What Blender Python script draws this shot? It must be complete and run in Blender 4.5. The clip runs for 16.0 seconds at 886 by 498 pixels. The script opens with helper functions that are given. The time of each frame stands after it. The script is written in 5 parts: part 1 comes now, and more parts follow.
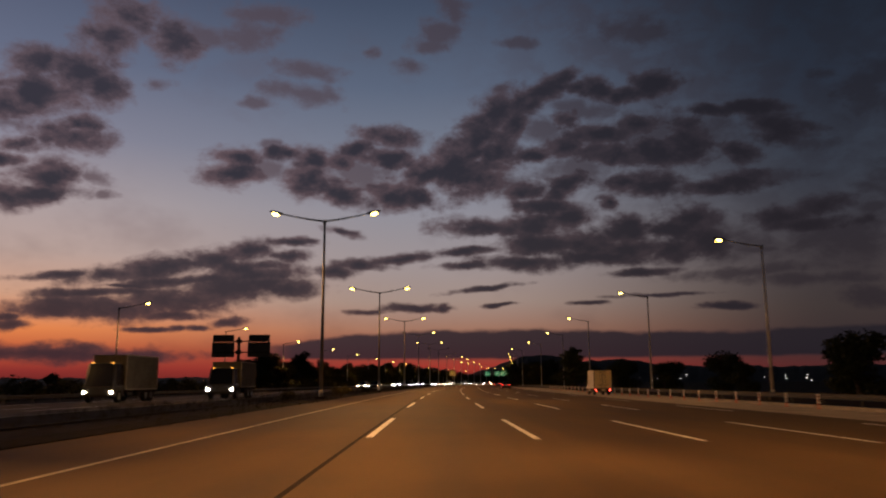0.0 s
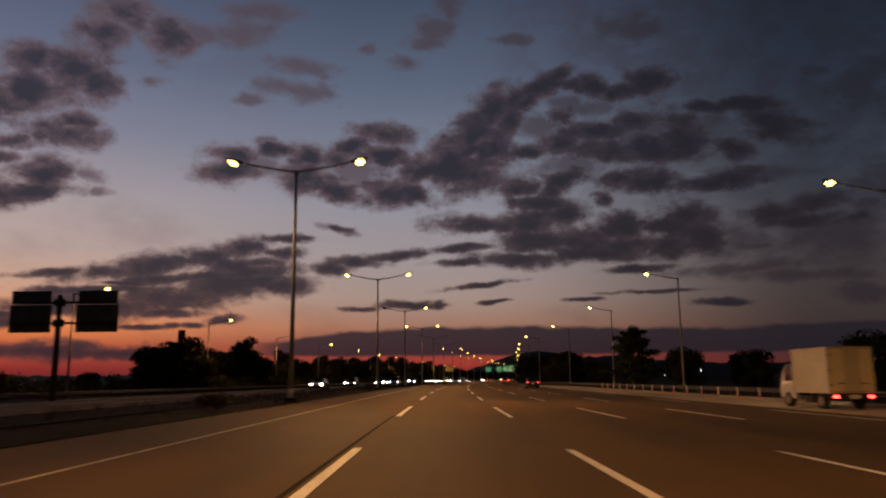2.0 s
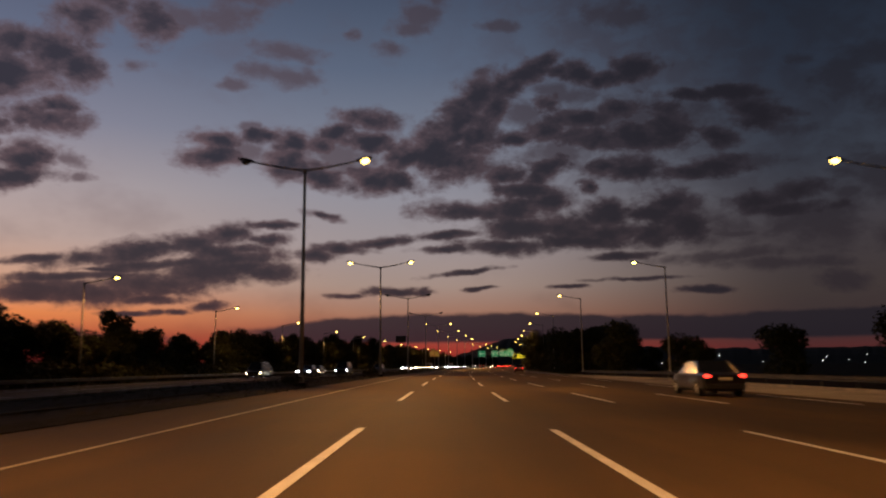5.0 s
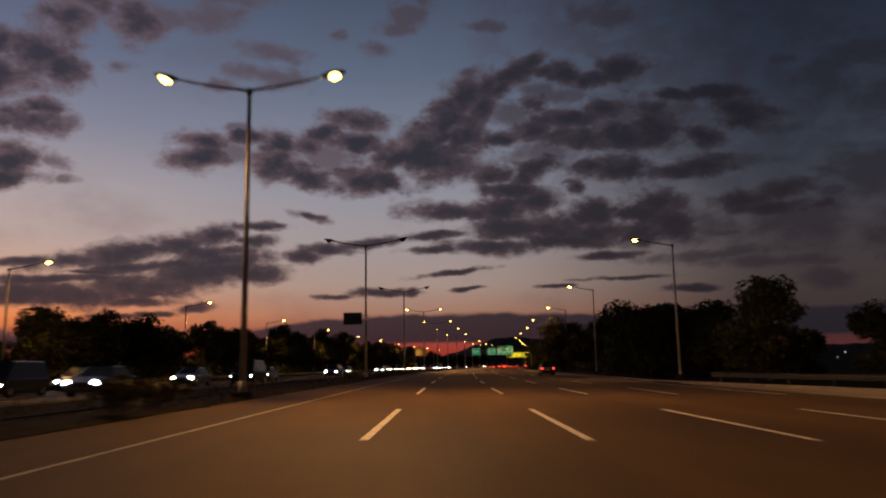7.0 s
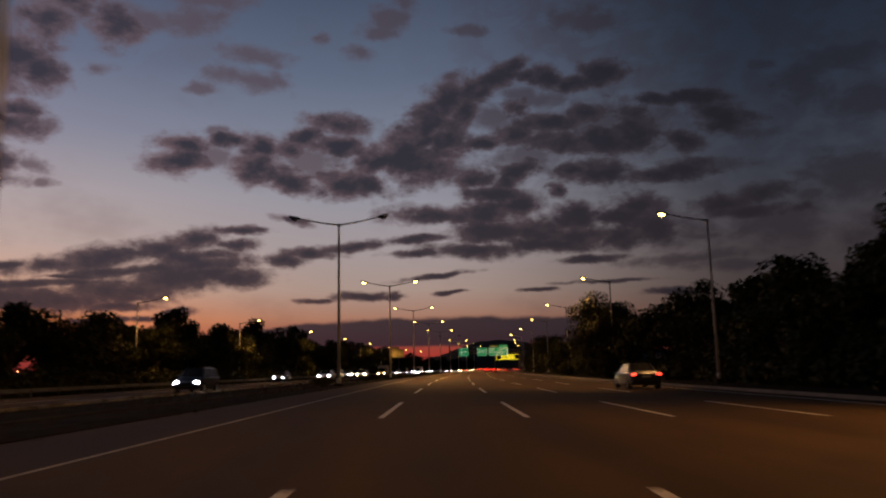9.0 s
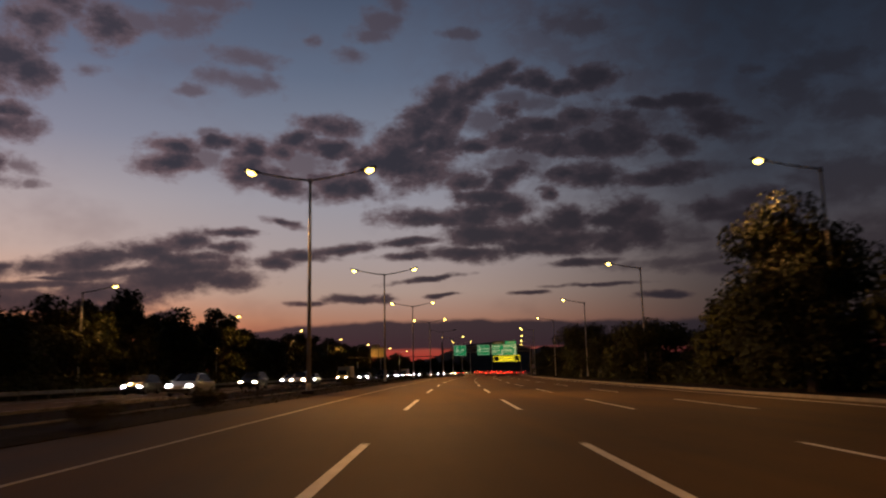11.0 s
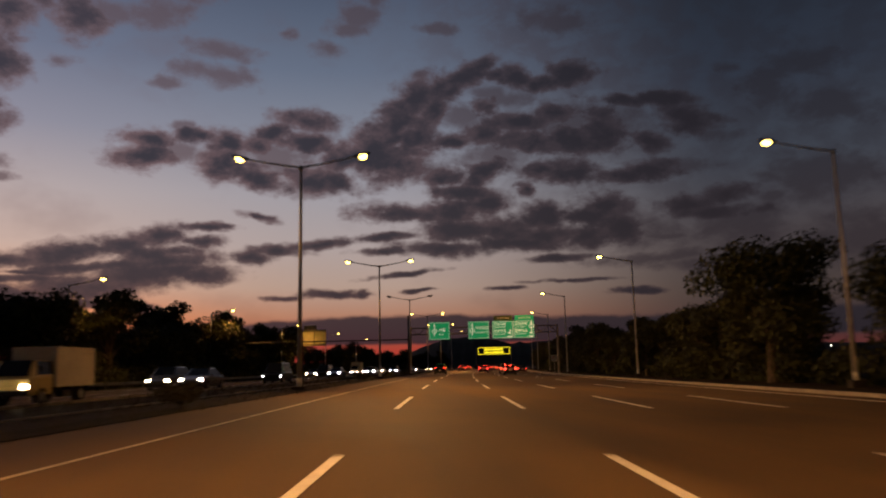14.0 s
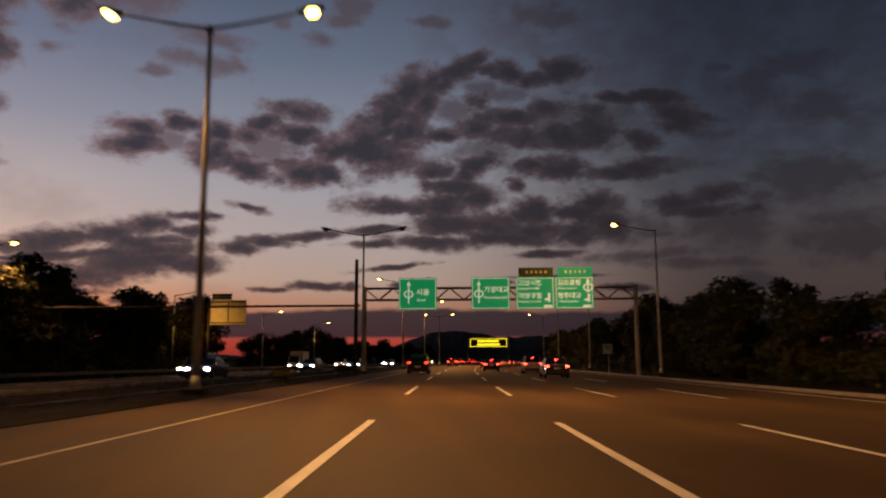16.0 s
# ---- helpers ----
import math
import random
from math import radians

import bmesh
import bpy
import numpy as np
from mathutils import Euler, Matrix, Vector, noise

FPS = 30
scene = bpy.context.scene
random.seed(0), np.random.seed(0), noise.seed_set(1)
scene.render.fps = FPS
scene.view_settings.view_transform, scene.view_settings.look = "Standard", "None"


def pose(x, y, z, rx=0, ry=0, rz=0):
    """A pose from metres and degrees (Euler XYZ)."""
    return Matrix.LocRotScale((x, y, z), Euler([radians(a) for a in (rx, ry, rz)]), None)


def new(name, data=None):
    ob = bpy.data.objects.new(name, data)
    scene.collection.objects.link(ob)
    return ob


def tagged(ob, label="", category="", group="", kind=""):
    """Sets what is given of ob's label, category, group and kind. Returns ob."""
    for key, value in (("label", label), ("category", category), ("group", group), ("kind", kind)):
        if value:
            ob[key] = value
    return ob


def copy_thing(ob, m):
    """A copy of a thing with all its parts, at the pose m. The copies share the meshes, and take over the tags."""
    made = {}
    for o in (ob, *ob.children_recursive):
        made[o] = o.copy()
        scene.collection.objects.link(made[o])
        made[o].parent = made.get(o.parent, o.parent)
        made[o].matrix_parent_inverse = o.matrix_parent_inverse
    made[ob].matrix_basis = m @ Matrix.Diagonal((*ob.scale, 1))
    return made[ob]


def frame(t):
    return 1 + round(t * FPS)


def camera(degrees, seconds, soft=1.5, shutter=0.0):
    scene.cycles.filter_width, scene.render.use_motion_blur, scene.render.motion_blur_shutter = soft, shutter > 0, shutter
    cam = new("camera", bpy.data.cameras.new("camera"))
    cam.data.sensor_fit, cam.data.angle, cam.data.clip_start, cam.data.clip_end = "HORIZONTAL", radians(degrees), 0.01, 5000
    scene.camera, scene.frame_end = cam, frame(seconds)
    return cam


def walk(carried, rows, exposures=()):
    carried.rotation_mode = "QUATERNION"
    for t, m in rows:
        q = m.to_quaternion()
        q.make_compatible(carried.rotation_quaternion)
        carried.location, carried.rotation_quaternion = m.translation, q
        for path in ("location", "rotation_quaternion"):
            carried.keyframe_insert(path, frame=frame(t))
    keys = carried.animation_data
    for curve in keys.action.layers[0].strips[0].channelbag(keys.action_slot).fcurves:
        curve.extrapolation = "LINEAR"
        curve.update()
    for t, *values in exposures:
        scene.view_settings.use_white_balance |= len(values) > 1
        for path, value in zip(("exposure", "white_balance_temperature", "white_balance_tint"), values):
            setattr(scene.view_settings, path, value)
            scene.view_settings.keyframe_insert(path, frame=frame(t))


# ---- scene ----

# ======== the camera and its way ========
cam = camera(60.6, 16.0, soft=2.1, shutter=0.5)
# seconds, x, y, z, pitch, roll, yaw
WAY = (
    (0.0, -0.42, 1.38, 1.152, 10.02, 0.30, 0.13),
    (0.5, -0.59, 14.20, 1.153, 10.10, 0.43, 0.26),
    (1.0, -0.72, 27.04, 1.153, 10.09, 0.55, 0.19),
    (1.5, -0.80, 39.90, 1.153, 10.07, 0.67, 0.02),
    (2.0, -0.78, 53.46, 1.152, 9.78, 0.44, -0.21),
    (2.5, -0.76, 66.47, 1.152, 9.78, 0.60, -0.49),
    (3.0, -0.69, 79.50, 1.152, 9.68, 0.75, -0.87),
    (3.5, -0.57, 92.56, 1.152, 9.38, 0.81, -0.94),
    (4.0, -0.31, 105.68, 1.151, 9.08, 0.69, -1.02),
    (6.5, 1.27, 172.27, 1.153, 8.70, 0.63, -1.85),
    (7.0, 1.69, 185.63, 1.154, 8.80, 0.92, -2.19),
    (7.5, 2.22, 199.11, 1.154, 8.86, 0.81, -2.66),
    (8.0, 2.81, 212.62, 1.155, 9.01, 0.80, -3.12),
    (8.5, 3.63, 225.74, 1.152, 9.03, 1.05, -3.31),
    (11.0, 7.91, 293.96, 1.153, 9.26, 1.17, -4.14),
    (11.5, 8.95, 307.54, 1.153, 9.15, 1.06, -4.42),
    (12.0, 10.06, 321.15, 1.153, 9.04, 1.06, -4.80),
    (12.5, 11.23, 334.78, 1.153, 8.94, 0.95, -5.07),
    (13.0, 12.55, 348.47, 1.152, 9.00, 1.19, -5.31),
    (13.5, 13.93, 362.70, 1.152, 8.96, 1.20, -5.68),
    (14.0, 15.30, 376.43, 1.152, 8.87, 1.19, -5.90),
    (14.5, 16.75, 390.18, 1.152, 8.87, 1.09, -6.21),
    (15.0, 18.32, 404.59, 1.153, 8.75, 1.02, -6.70),
    (15.5, 19.94, 418.36, 1.152, 8.52, 0.24, -6.83),
    (16.0, 21.60, 431.85, 1.151, 8.40, 0.26, -6.87),
)
walk(cam, [(t, pose(x, y, z, 90 + up, roll, yaw)) for t, x, y, z, up, roll, yaw in WAY],
     [(0.0, 0.02, 6500, 10), (4.0, 0.02, 6500, 10), (8.0, 0.10, 6500, 10), (11.0, 0.17, 6600, 10), (13.0, 0.28, 6900, 10), (16.0, 0.29, 6900, 10)])

# ======== the dusk sky ========


def srgb(r, g, b):
    """A colour of 0 to 255 a channel as linear light."""
    return tuple(((c / 255 + 0.055) / 1.055) ** 2.4 if c > 10 else c / 255 / 12.92 for c in (r, g, b)) + (1.0,)


world = bpy.data.worlds.new("dusk_sky")
scene.world = world
world.use_nodes = True
sky = world.node_tree
sky.nodes.clear()


def node(tree, kind, **settings):
    n = tree.nodes.new(kind)
    for key, value in settings.items():
        setattr(n, key, value)
    return n


def plug(tree, value, socket):
    if isinstance(value, bpy.types.NodeSocket):
        tree.links.new(value, socket)
    else:
        socket.default_value = value


def maths(tree, operation, a, b=0.0, c=0.0, clamp=False):
    n = node(tree, "ShaderNodeMath", operation=operation, use_clamp=clamp)
    for value, socket in zip((a, b, c), n.inputs):
        plug(tree, value, socket)
    return n.outputs[0]


def ranged(tree, value, low, high, to_low=0.0, to_high=1.0, smooth=True):
    n = node(tree, "ShaderNodeMapRange", interpolation_type="SMOOTHSTEP" if smooth else "LINEAR")
    for v, socket in zip((value, low, high, to_low, to_high), n.inputs):
        plug(tree, v, socket)
    return n.outputs[0]


def ramp(tree, value, stops, top):
    """A colour ramp over 0 to top; stops are (place, r, g, b)."""
    n = node(tree, "ShaderNodeValToRGB")
    plug(tree, maths(tree, "DIVIDE", value, top), n.inputs[0])
    cr = n.color_ramp
    while len(cr.elements) < len(stops):
        cr.elements.new(1.0)
    for e, (at_, r, g, b) in zip(cr.elements, stops):
        e.position, e.color = at_ / top, srgb(r, g, b)
    return n.outputs[0]


def mixed(tree, factor, a, b):
    n = node(tree, "ShaderNodeMix", data_type="RGBA")
    plug(tree, factor, n.inputs[0])
    plug(tree, a, n.inputs[6])
    plug(tree, b, n.inputs[7])
    return n.outputs[2]


def fractal(tree, vector, scale, detail, rough, distortion=0.0):
    n = node(tree, "ShaderNodeTexNoise")
    plug(tree, vector, n.inputs["Vector"])
    for key, value in (("Scale", scale), ("Detail", detail), ("Roughness", rough), ("Distortion", distortion)):
        n.inputs[key].default_value = value
    return n.outputs["Fac"], n.outputs["Color"]


compass = node(sky, "ShaderNodeTexCoord").outputs["Generated"]
parts_ = node(sky, "ShaderNodeSeparateXYZ")
sky.links.new(compass, parts_.inputs[0])
azimuth = maths(sky, "MULTIPLY", maths(sky, "ARCTAN2", parts_.outputs[0], parts_.outputs[1]), 180 / math.pi)
height = maths(sky, "MULTIPLY", maths(sky, "ARCSINE", parts_.outputs[2]), 180 / math.pi)
flat = node(sky, "ShaderNodeCombineXYZ")
plug(sky, azimuth, flat.inputs[0])
plug(sky, height, flat.inputs[1])
grid = flat.outputs[0]

# clear air: the afterglow stands to the left of the road
SUNSET, FAR_SIDE = -42.0, 60.0
from_sunset = maths(sky, "ABSOLUTE", maths(sky, "SUBTRACT", azimuth, SUNSET))
away_near = ranged(sky, from_sunset, 8.0, 42.0)
away_far = ranged(sky, from_sunset, 42.0, 70.0)
away = ranged(sky, from_sunset, 20.0, 74.0)
up = maths(sky, "MAXIMUM", height, 0.0)
glow = ramp(sky, up, [(0, 90, 34, 34), (1.0, 138, 48, 44), (2.0, 182, 78, 54), (3.8, 230, 134, 76), (6.0, 206, 157, 130), (9, 186, 161, 153),
                      (12.5, 170, 156, 158), (17, 132, 131, 148), (22, 100, 107, 130), (28, 76, 84, 107), (38, 32, 40, 56), (60, 12, 16, 27)], FAR_SIDE)
middle = ramp(sky, up, [(0, 112, 36, 32), (1.2, 156, 56, 46), (2.4, 140, 74, 60), (4, 160, 117, 98), (6, 162, 140, 130), (9, 156, 145, 146),
                        (13, 142, 141, 151), (17, 118, 124, 140), (22, 90, 101, 122), (28, 66, 77, 98), (38, 26, 33, 47), (60, 10, 13, 23)], FAR_SIDE)
dim = ramp(sky, up, [(0, 68, 33, 35), (1.2, 80, 41, 41), (2.4, 58, 45, 46), (5, 63, 54, 53), (9, 64, 59, 63), (14, 56, 61, 72),
                     (20, 42, 49, 63), (28, 28, 35, 47), (38, 15, 20, 30), (60, 9, 12, 20)], FAR_SIDE)
clear_air = mixed(sky, away_far, mixed(sky, away_near, glow, middle), dim)
night = ranged(sky, from_sunset, 85.0, 150.0, 1.0, 0.22)  # the far side of the sky is darker

# the cloud field: slanted puffs joined softly, frayed by noise at three scales
stretched = node(sky, "ShaderNodeVectorMath", operation="MULTIPLY")
plug(sky, grid, stretched.inputs[0])
stretched.inputs[1].default_value = (0.66, 1.0, 1.0)
_, drift = fractal(sky, stretched.outputs[0], 0.55, 4.0, 0.6)
shift = node(sky, "ShaderNodeVectorMath", operation="MULTIPLY_ADD")
plug(sky, drift, shift.inputs[0])
shift.inputs[1].default_value, shift.inputs[2].default_value = (2.4, 0.6, 0.0), (-1.2, -0.3, 0.0)
moved = node(sky, "ShaderNodeVectorMath", operation="ADD")
plug(sky, grid, moved.inputs[0])
plug(sky, shift.outputs[0], moved.inputs[1])
there = node(sky, "ShaderNodeSeparateXYZ")
plug(sky, moved.outputs[0], there.inputs[0])
first_order, second_order = node(sky, "ShaderNodeCombineXYZ"), node(sky, "ShaderNodeCombineXYZ")
for value, socket in zip((there.outputs[0], there.outputs[1], 1.0), first_order.inputs):
    plug(sky, value, socket)
for (i, j), socket in zip(((0, 0), (0, 1), (1, 1)), second_order.inputs):
    plug(sky, maths(sky, "MULTIPLY", there.outputs[i], there.outputs[j]), socket)


def weighed(vector, weights):
    n = node(sky, "ShaderNodeVectorMath", operation="DOT_PRODUCT")
    plug(sky, vector, n.inputs[0])
    n.inputs[1].default_value = weights
    return n.outputs[1]


def cloud_bank(field, puffs):
    """Joins puffs (azimuth, height, half length, half depth, slant, in degrees) to the field of the squared distance from a cloud's heart."""
    for az, el, long_, deep, slant in puffs:
        c, s = math.cos(radians(slant)), math.sin(radians(slant))
        xx, xy, yy = (c / long_) ** 2 + (s / deep) ** 2, c * s * (1 / long_ ** 2 - 1 / deep ** 2), (s / long_) ** 2 + (c / deep) ** 2
        d = maths(sky, "ADD", weighed(second_order.outputs[0], (xx, 2 * xy, yy)),
                  weighed(first_order.outputs[0], (-2 * (xx * az + xy * el), -2 * (xy * az + yy * el), xx * az * az + 2 * xy * az * el + yy * el * el)))
        field = d if field is None else maths(sky, "SMOOTH_MIN", field, d, 0.45)
    return field


dense = thin = None
dense = cloud_bank(dense, [(-29.3, 21.4, 2.06, 0.87, 4), (-26.6, 21.0, 1.86, 1.26, 8), (-25.3, 23.7, 1.81, 1.01, 27), (-25.4, 20.3, 1.43, 1.05, 8), (-29.7, 19.2, 2.18, 1.17, 9), (-31.2, 18.1, 1.42, 1.23, 9), (-24.1, 25.1, 1.65, 0.88, 9), (-20.6, 23.9, 1.42, 1.17, -11), (-27.0, 16.7, 2.02, 0.84, 1), (-26.2, 17.6, 1.10, 0.49, 7), (-30.5, 15.7, 1.22, 0.40, 8), (-27.9, 13.9, 1.69, 0.98, 6), (-29.0, 12.6, 2.64, 0.56, 9), (-30.7, 12.3, 1.06, 0.89, 6), (-31.3, 14.6, 1.13, 0.33, 7)])  # high puffs by the sunset
dense = cloud_bank(dense, [(-16.2, 15.2, 2.06, 0.73, 3), (-15.6, 16.4, 1.66, 0.57, 3), (-12.2, 16.9, 1.62, 0.54, 2), (-10.3, 16.4, 1.71, 0.84, -12), (-9.9, 15.2, 2.32, 1.09, -7), (-8.0, 16.4, 1.13, 0.84, 1), (-6.8, 17.4, 1.67, 0.63, 15), (-4.1, 18.3, 2.04, 0.71, 0), (-4.5, 16.8, 2.38, 0.67, 0), (-7.6, 14.0, 2.25, 0.68, -13), (-3.7, 14.1, 2.45, 0.98, 0), (-1.9, 13.9, 1.49, 0.85, 0)])  # middle bank, west end
dense = cloud_bank(dense, [(-1.3, 15.9, 1.92, 0.94, 28), (0.7, 16.4, 2.35, 1.42, 32), (2.5, 18.0, 2.34, 1.41, 32), (2.1, 15.5, 2.64, 1.36, -1), (4.2, 17.1, 1.67, 2.02, -1), (4.3, 20.0, 2.16, 1.36, 31), (6.2, 20.9, 1.73, 0.93, 25), (7.9, 21.5, 2.08, 0.62, 15), (9.1, 22.3, 1.64, 0.53, 14), (5.5, 19.3, 1.15, 1.08, -2), (9.8, 19.4, 1.21, 0.66, -3), (7.3, 16.9, 1.65, 0.54, -2), (9.5, 17.3, 1.64, 0.75, -3)])  # middle tower
dense = cloud_bank(dense, [(11.9, 21.5, 1.03, 0.85, -4), (10.6, 21.6, 1.04, 0.52, -4), (14.3, 20.9, 1.67, 0.52, 4), (16.3, 21.5, 1.80, 0.72, 3), (12.2, 18.2, 2.45, 0.66, -4), (15.1, 18.6, 2.07, 0.65, -5), (12.9, 16.7, 2.83, 0.82, -4), (16.2, 16.7, 2.43, 1.05, -5), (18.5, 17.3, 1.91, 1.44, -6), (20.2, 19.1, 2.58, 0.39, -10), (22.0, 16.1, 1.39, 0.66, -24), (24.9, 17.3, 2.35, 0.98, -20), (23.3, 18.9, 2.10, 0.46, -8)])  # upper east field
dense = cloud_bank(dense, [(15.7, 14.3, 3.06, 0.78, -4), (13.6, 14.5, 1.24, 0.58, -3), (19.9, 13.8, 1.77, 0.52, -5), (22.0, 14.0, 2.24, 0.67, 0), (9.4, 14.5, 1.78, 0.93, 16), (6.4, 14.2, 1.82, 0.68, -2), (7.7, 13.1, 2.48, 0.59, -2), (12.5, 13.1, 0.63, 0.58, -3), (24.1, 11.2, 2.08, 0.63, 3), (27.0, 11.7, 1.65, 0.65, 6), (25.8, 10.6, 2.77, 0.46, -2)])  # east field
dense = cloud_bank(dense, [(4.0, 11.6, 3.36, 0.64, -1), (7.1, 11.6, 2.05, 0.93, -1), (9.7, 12.1, 1.44, 0.67, -2), (7.5, 10.3, 2.88, 0.93, -1), (6.6, 8.9, 3.38, 0.47, -1), (10.6, 10.3, 2.41, 0.97, -2), (11.7, 9.1, 3.03, 0.42, -2), (13.8, 10.9, 1.87, 1.00, -3), (13.9, 9.6, 2.43, 0.75, -2), (17.0, 9.5, 2.73, 0.82, -3), (16.7, 11.0, 1.74, 0.61, -3), (18.8, 11.6, 1.94, 0.81, -4), (19.5, 10.0, 1.76, 1.09, -3)])  # lower east field
dense = cloud_bank(dense, [(1.6, 9.8, 3.20, 0.26, 3), (-3.7, 9.2, 3.80, 0.30, 6), (-6.3, 8.8, 1.80, 0.34, 0), (1.5, 8.8, 1.73, 0.26, 3), (-2.0, 5.6, 1.88, 0.25, 0), (-0.2, 5.6, 0.60, 0.25, 0), (14.8, 7.9, 2.16, 0.25, 1), (20.2, 5.3, 1.42, 0.20, -2), (15.6, 6.2, 2.44, 0.14, 0), (3.0, 7.0, 2.05, 0.17, 7), (-7.6, 11.2, 1.11, 0.25, -10), (4.4, 5.8, 1.02, 0.13, 4), (-6.1, 5.3, 1.02, 0.17, 0), (-11.6, 10.4, 1.34, 0.25, 1), (10.9, 5.8, 0.99, 0.13, -1)])  # streaks
dense = cloud_bank(dense, [(-27.3, 7.3, 1.94, 0.27, 8), (-23.8, 7.5, 2.58, 0.47, 8), (-20.1, 8.3, 3.11, 0.64, 9), (-16.3, 9.1, 2.84, 0.70, 10), (-15.0, 9.6, 1.63, 0.50, 8), (-15.4, 8.3, 1.62, 0.74, 1), (-13.4, 8.6, 1.65, 0.37, 1), (-11.4, 9.3, 1.34, 0.42, 1), (-11.4, 7.0, 1.91, 0.54, 0), (-8.3, 8.3, 1.27, 0.42, 0), (-18.9, 7.3, 4.35, 0.32, 6), (-24.5, 6.3, 3.66, 0.27, 4), (-14.0, 7.9, 2.88, 0.54, 6)])  # upper bank over the sunset
dense = cloud_bank(dense, [(-27.2, 5.1, 3.06, 0.61, 5), (-23.7, 5.2, 3.69, 0.78, 1), (-19.6, 5.9, 3.89, 0.88, 4), (-16.2, 6.8, 3.22, 0.90, 6), (-13.8, 7.3, 2.13, 0.62, 6), (-22.9, 6.8, 1.63, 0.16, 2), (-19.9, 4.8, 2.30, 0.28, 1), (-29.7, 3.9, 1.04, 0.33, 1), (-30.2, 4.4, 0.71, 0.26, 2), (-21.0, 3.8, 1.43, 0.16, 1), (-18.2, 3.9, 1.08, 0.18, 0), (-19.5, 3.9, 0.42, 0.20, 1), (-15.9, 4.4, 0.95, 0.29, 11)])  # lower bank over the sunset
dense = cloud_bank(dense, [(-28.0, 2.1, 5.5, 0.5, 0), (-23.5, 1.9, 4.2, 0.35, 0)])  # low over the sunset
thin = cloud_bank(thin, [(-19.3, 24.6, 2.33, 0.68, 6), (-15.3, 25.1, 1.98, 0.93, 5), (-14.0, 26.6, 2.37, 0.69, 4), (-11.1, 23.1, 2.18, 0.60, -5), (-14.5, 20.4, 1.19, 0.36, 4), (-10.9, 21.3, 2.61, 0.65, -6), (-25.1, 16.8, 0.82, 0.42, 6), (-25.5, 14.1, 1.02, 0.46, -10), (-24.7, 13.0, 0.73, 0.27, 5), (-31.0, 17.1, 1.01, 0.51, 9), (-21.7, 20.9, 0.87, 0.38, 7), (-6.4, 15.5, 2.45, 1.18, 1), (-13.3, 17.5, 0.85, 0.29, 3)])  # thin rosy cloud
thin = cloud_bank(thin, [(-0.4, 25.8, 1.54, 0.96, 12), (-0.8, 25.0, 1.37, 0.52, 0), (0.8, 27.5, 1.10, 1.02, 0), (-2.6, 23.6, 1.09, 0.44, 0), (5.8, 25.1, 2.07, 0.36, -2), (-5.8, 24.4, 0.81, 0.36, 1), (15.4, 25.2, 3.03, 0.93, -6), (10.0, 20.2, 1.39, 0.41, -3), (4.2, 15.0, 2.27, 0.76, -1), (7.6, 18.8, 1.83, 0.99, -2), (11.3, 19.8, 2.56, 0.82, -4), (-7.3, 15.9, 2.62, 1.26, 1), (-13.7, 15.7, 2.53, 0.74, 2)])  # thin cloud overhead
thin = cloud_bank(thin, [(26.6, 16.1, 1.90, 0.53, -8), (24.3, 14.1, 2.24, 0.51, -6), (22.4, 9.2, 1.54, 0.20, -4), (22.3, 7.6, 4.30, 0.43, 2), (25.8, 6.9, 4.04, 0.38, -3), (29.4, 5.4, 1.16, 0.67, -3), (28.1, 9.4, 3.03, 1.36, -5), (30.4, 19.1, 2.07, 1.52, -10), (27.7, 20.5, 1.07, 0.40, -10), (30.1, 12.6, 1.37, 0.48, -7), (30.4, 11.4, 0.85, 0.41, -6), (19.4, 10.2, 4.14, 1.61, -4), (10.3, 15.7, 2.97, 1.25, -3), (17.1, 17.7, 5.92, 1.81, -6)])  # thin cloud in the east
thin = cloud_bank(thin, [(33.2, 12.5, 3.76, 1.91, -6), (34.6, 16.8, 2.75, 1.12, -8), (32.7, 20.1, 3.22, 0.93, -9), (35.3, 8.1, 3.56, 1.51, -4)])  # far east, away from the sunset

puff, _ = fractal(sky, stretched.outputs[0], 0.6, 7.0, 0.56, 0.25)
shred, _ = fractal(sky, stretched.outputs[0], 2.1, 4.0, 0.6, 0.3)
wisp, _ = fractal(sky, stretched.outputs[0], 0.16, 4.0, 0.55)
billow, _ = fractal(sky, stretched.outputs[0], 0.5, 5.0, 0.6)
fray = maths(sky, "MULTIPLY_ADD", maths(sky, "SUBTRACT", puff, 0.5), 2.7, maths(sky, "MULTIPLY", maths(sky, "SUBTRACT", shred, 0.5), 0.75))
body = maths(sky, "ADD", fray, maths(sky, "SUBTRACT", 1.34, maths(sky, "MINIMUM", maths(sky, "SQRT", maths(sky, "MAXIMUM", dense, 0.0)), 2.4)))
scarf = maths(sky, "ADD", fray, maths(sky, "SUBTRACT", 1.35, maths(sky, "MINIMUM", maths(sky, "SQRT", maths(sky, "MAXIMUM", thin, 0.0)), 2.4)))
haze = ranged(sky, scarf, -0.45, 1.0, 0.0, 0.8)
cover = maths(sky, "MAXIMUM", ranged(sky, body, -0.56, 0.6, 0.0, 0.97), haze)
thick = ranged(sky, maths(sky, "MULTIPLY_ADD", maths(sky, "SUBTRACT", billow, 0.5), 1.8, body), -0.15, 1.3)
thick = maths(sky, "MAXIMUM", thick, maths(sky, "MULTIPLY", haze, 0.45))
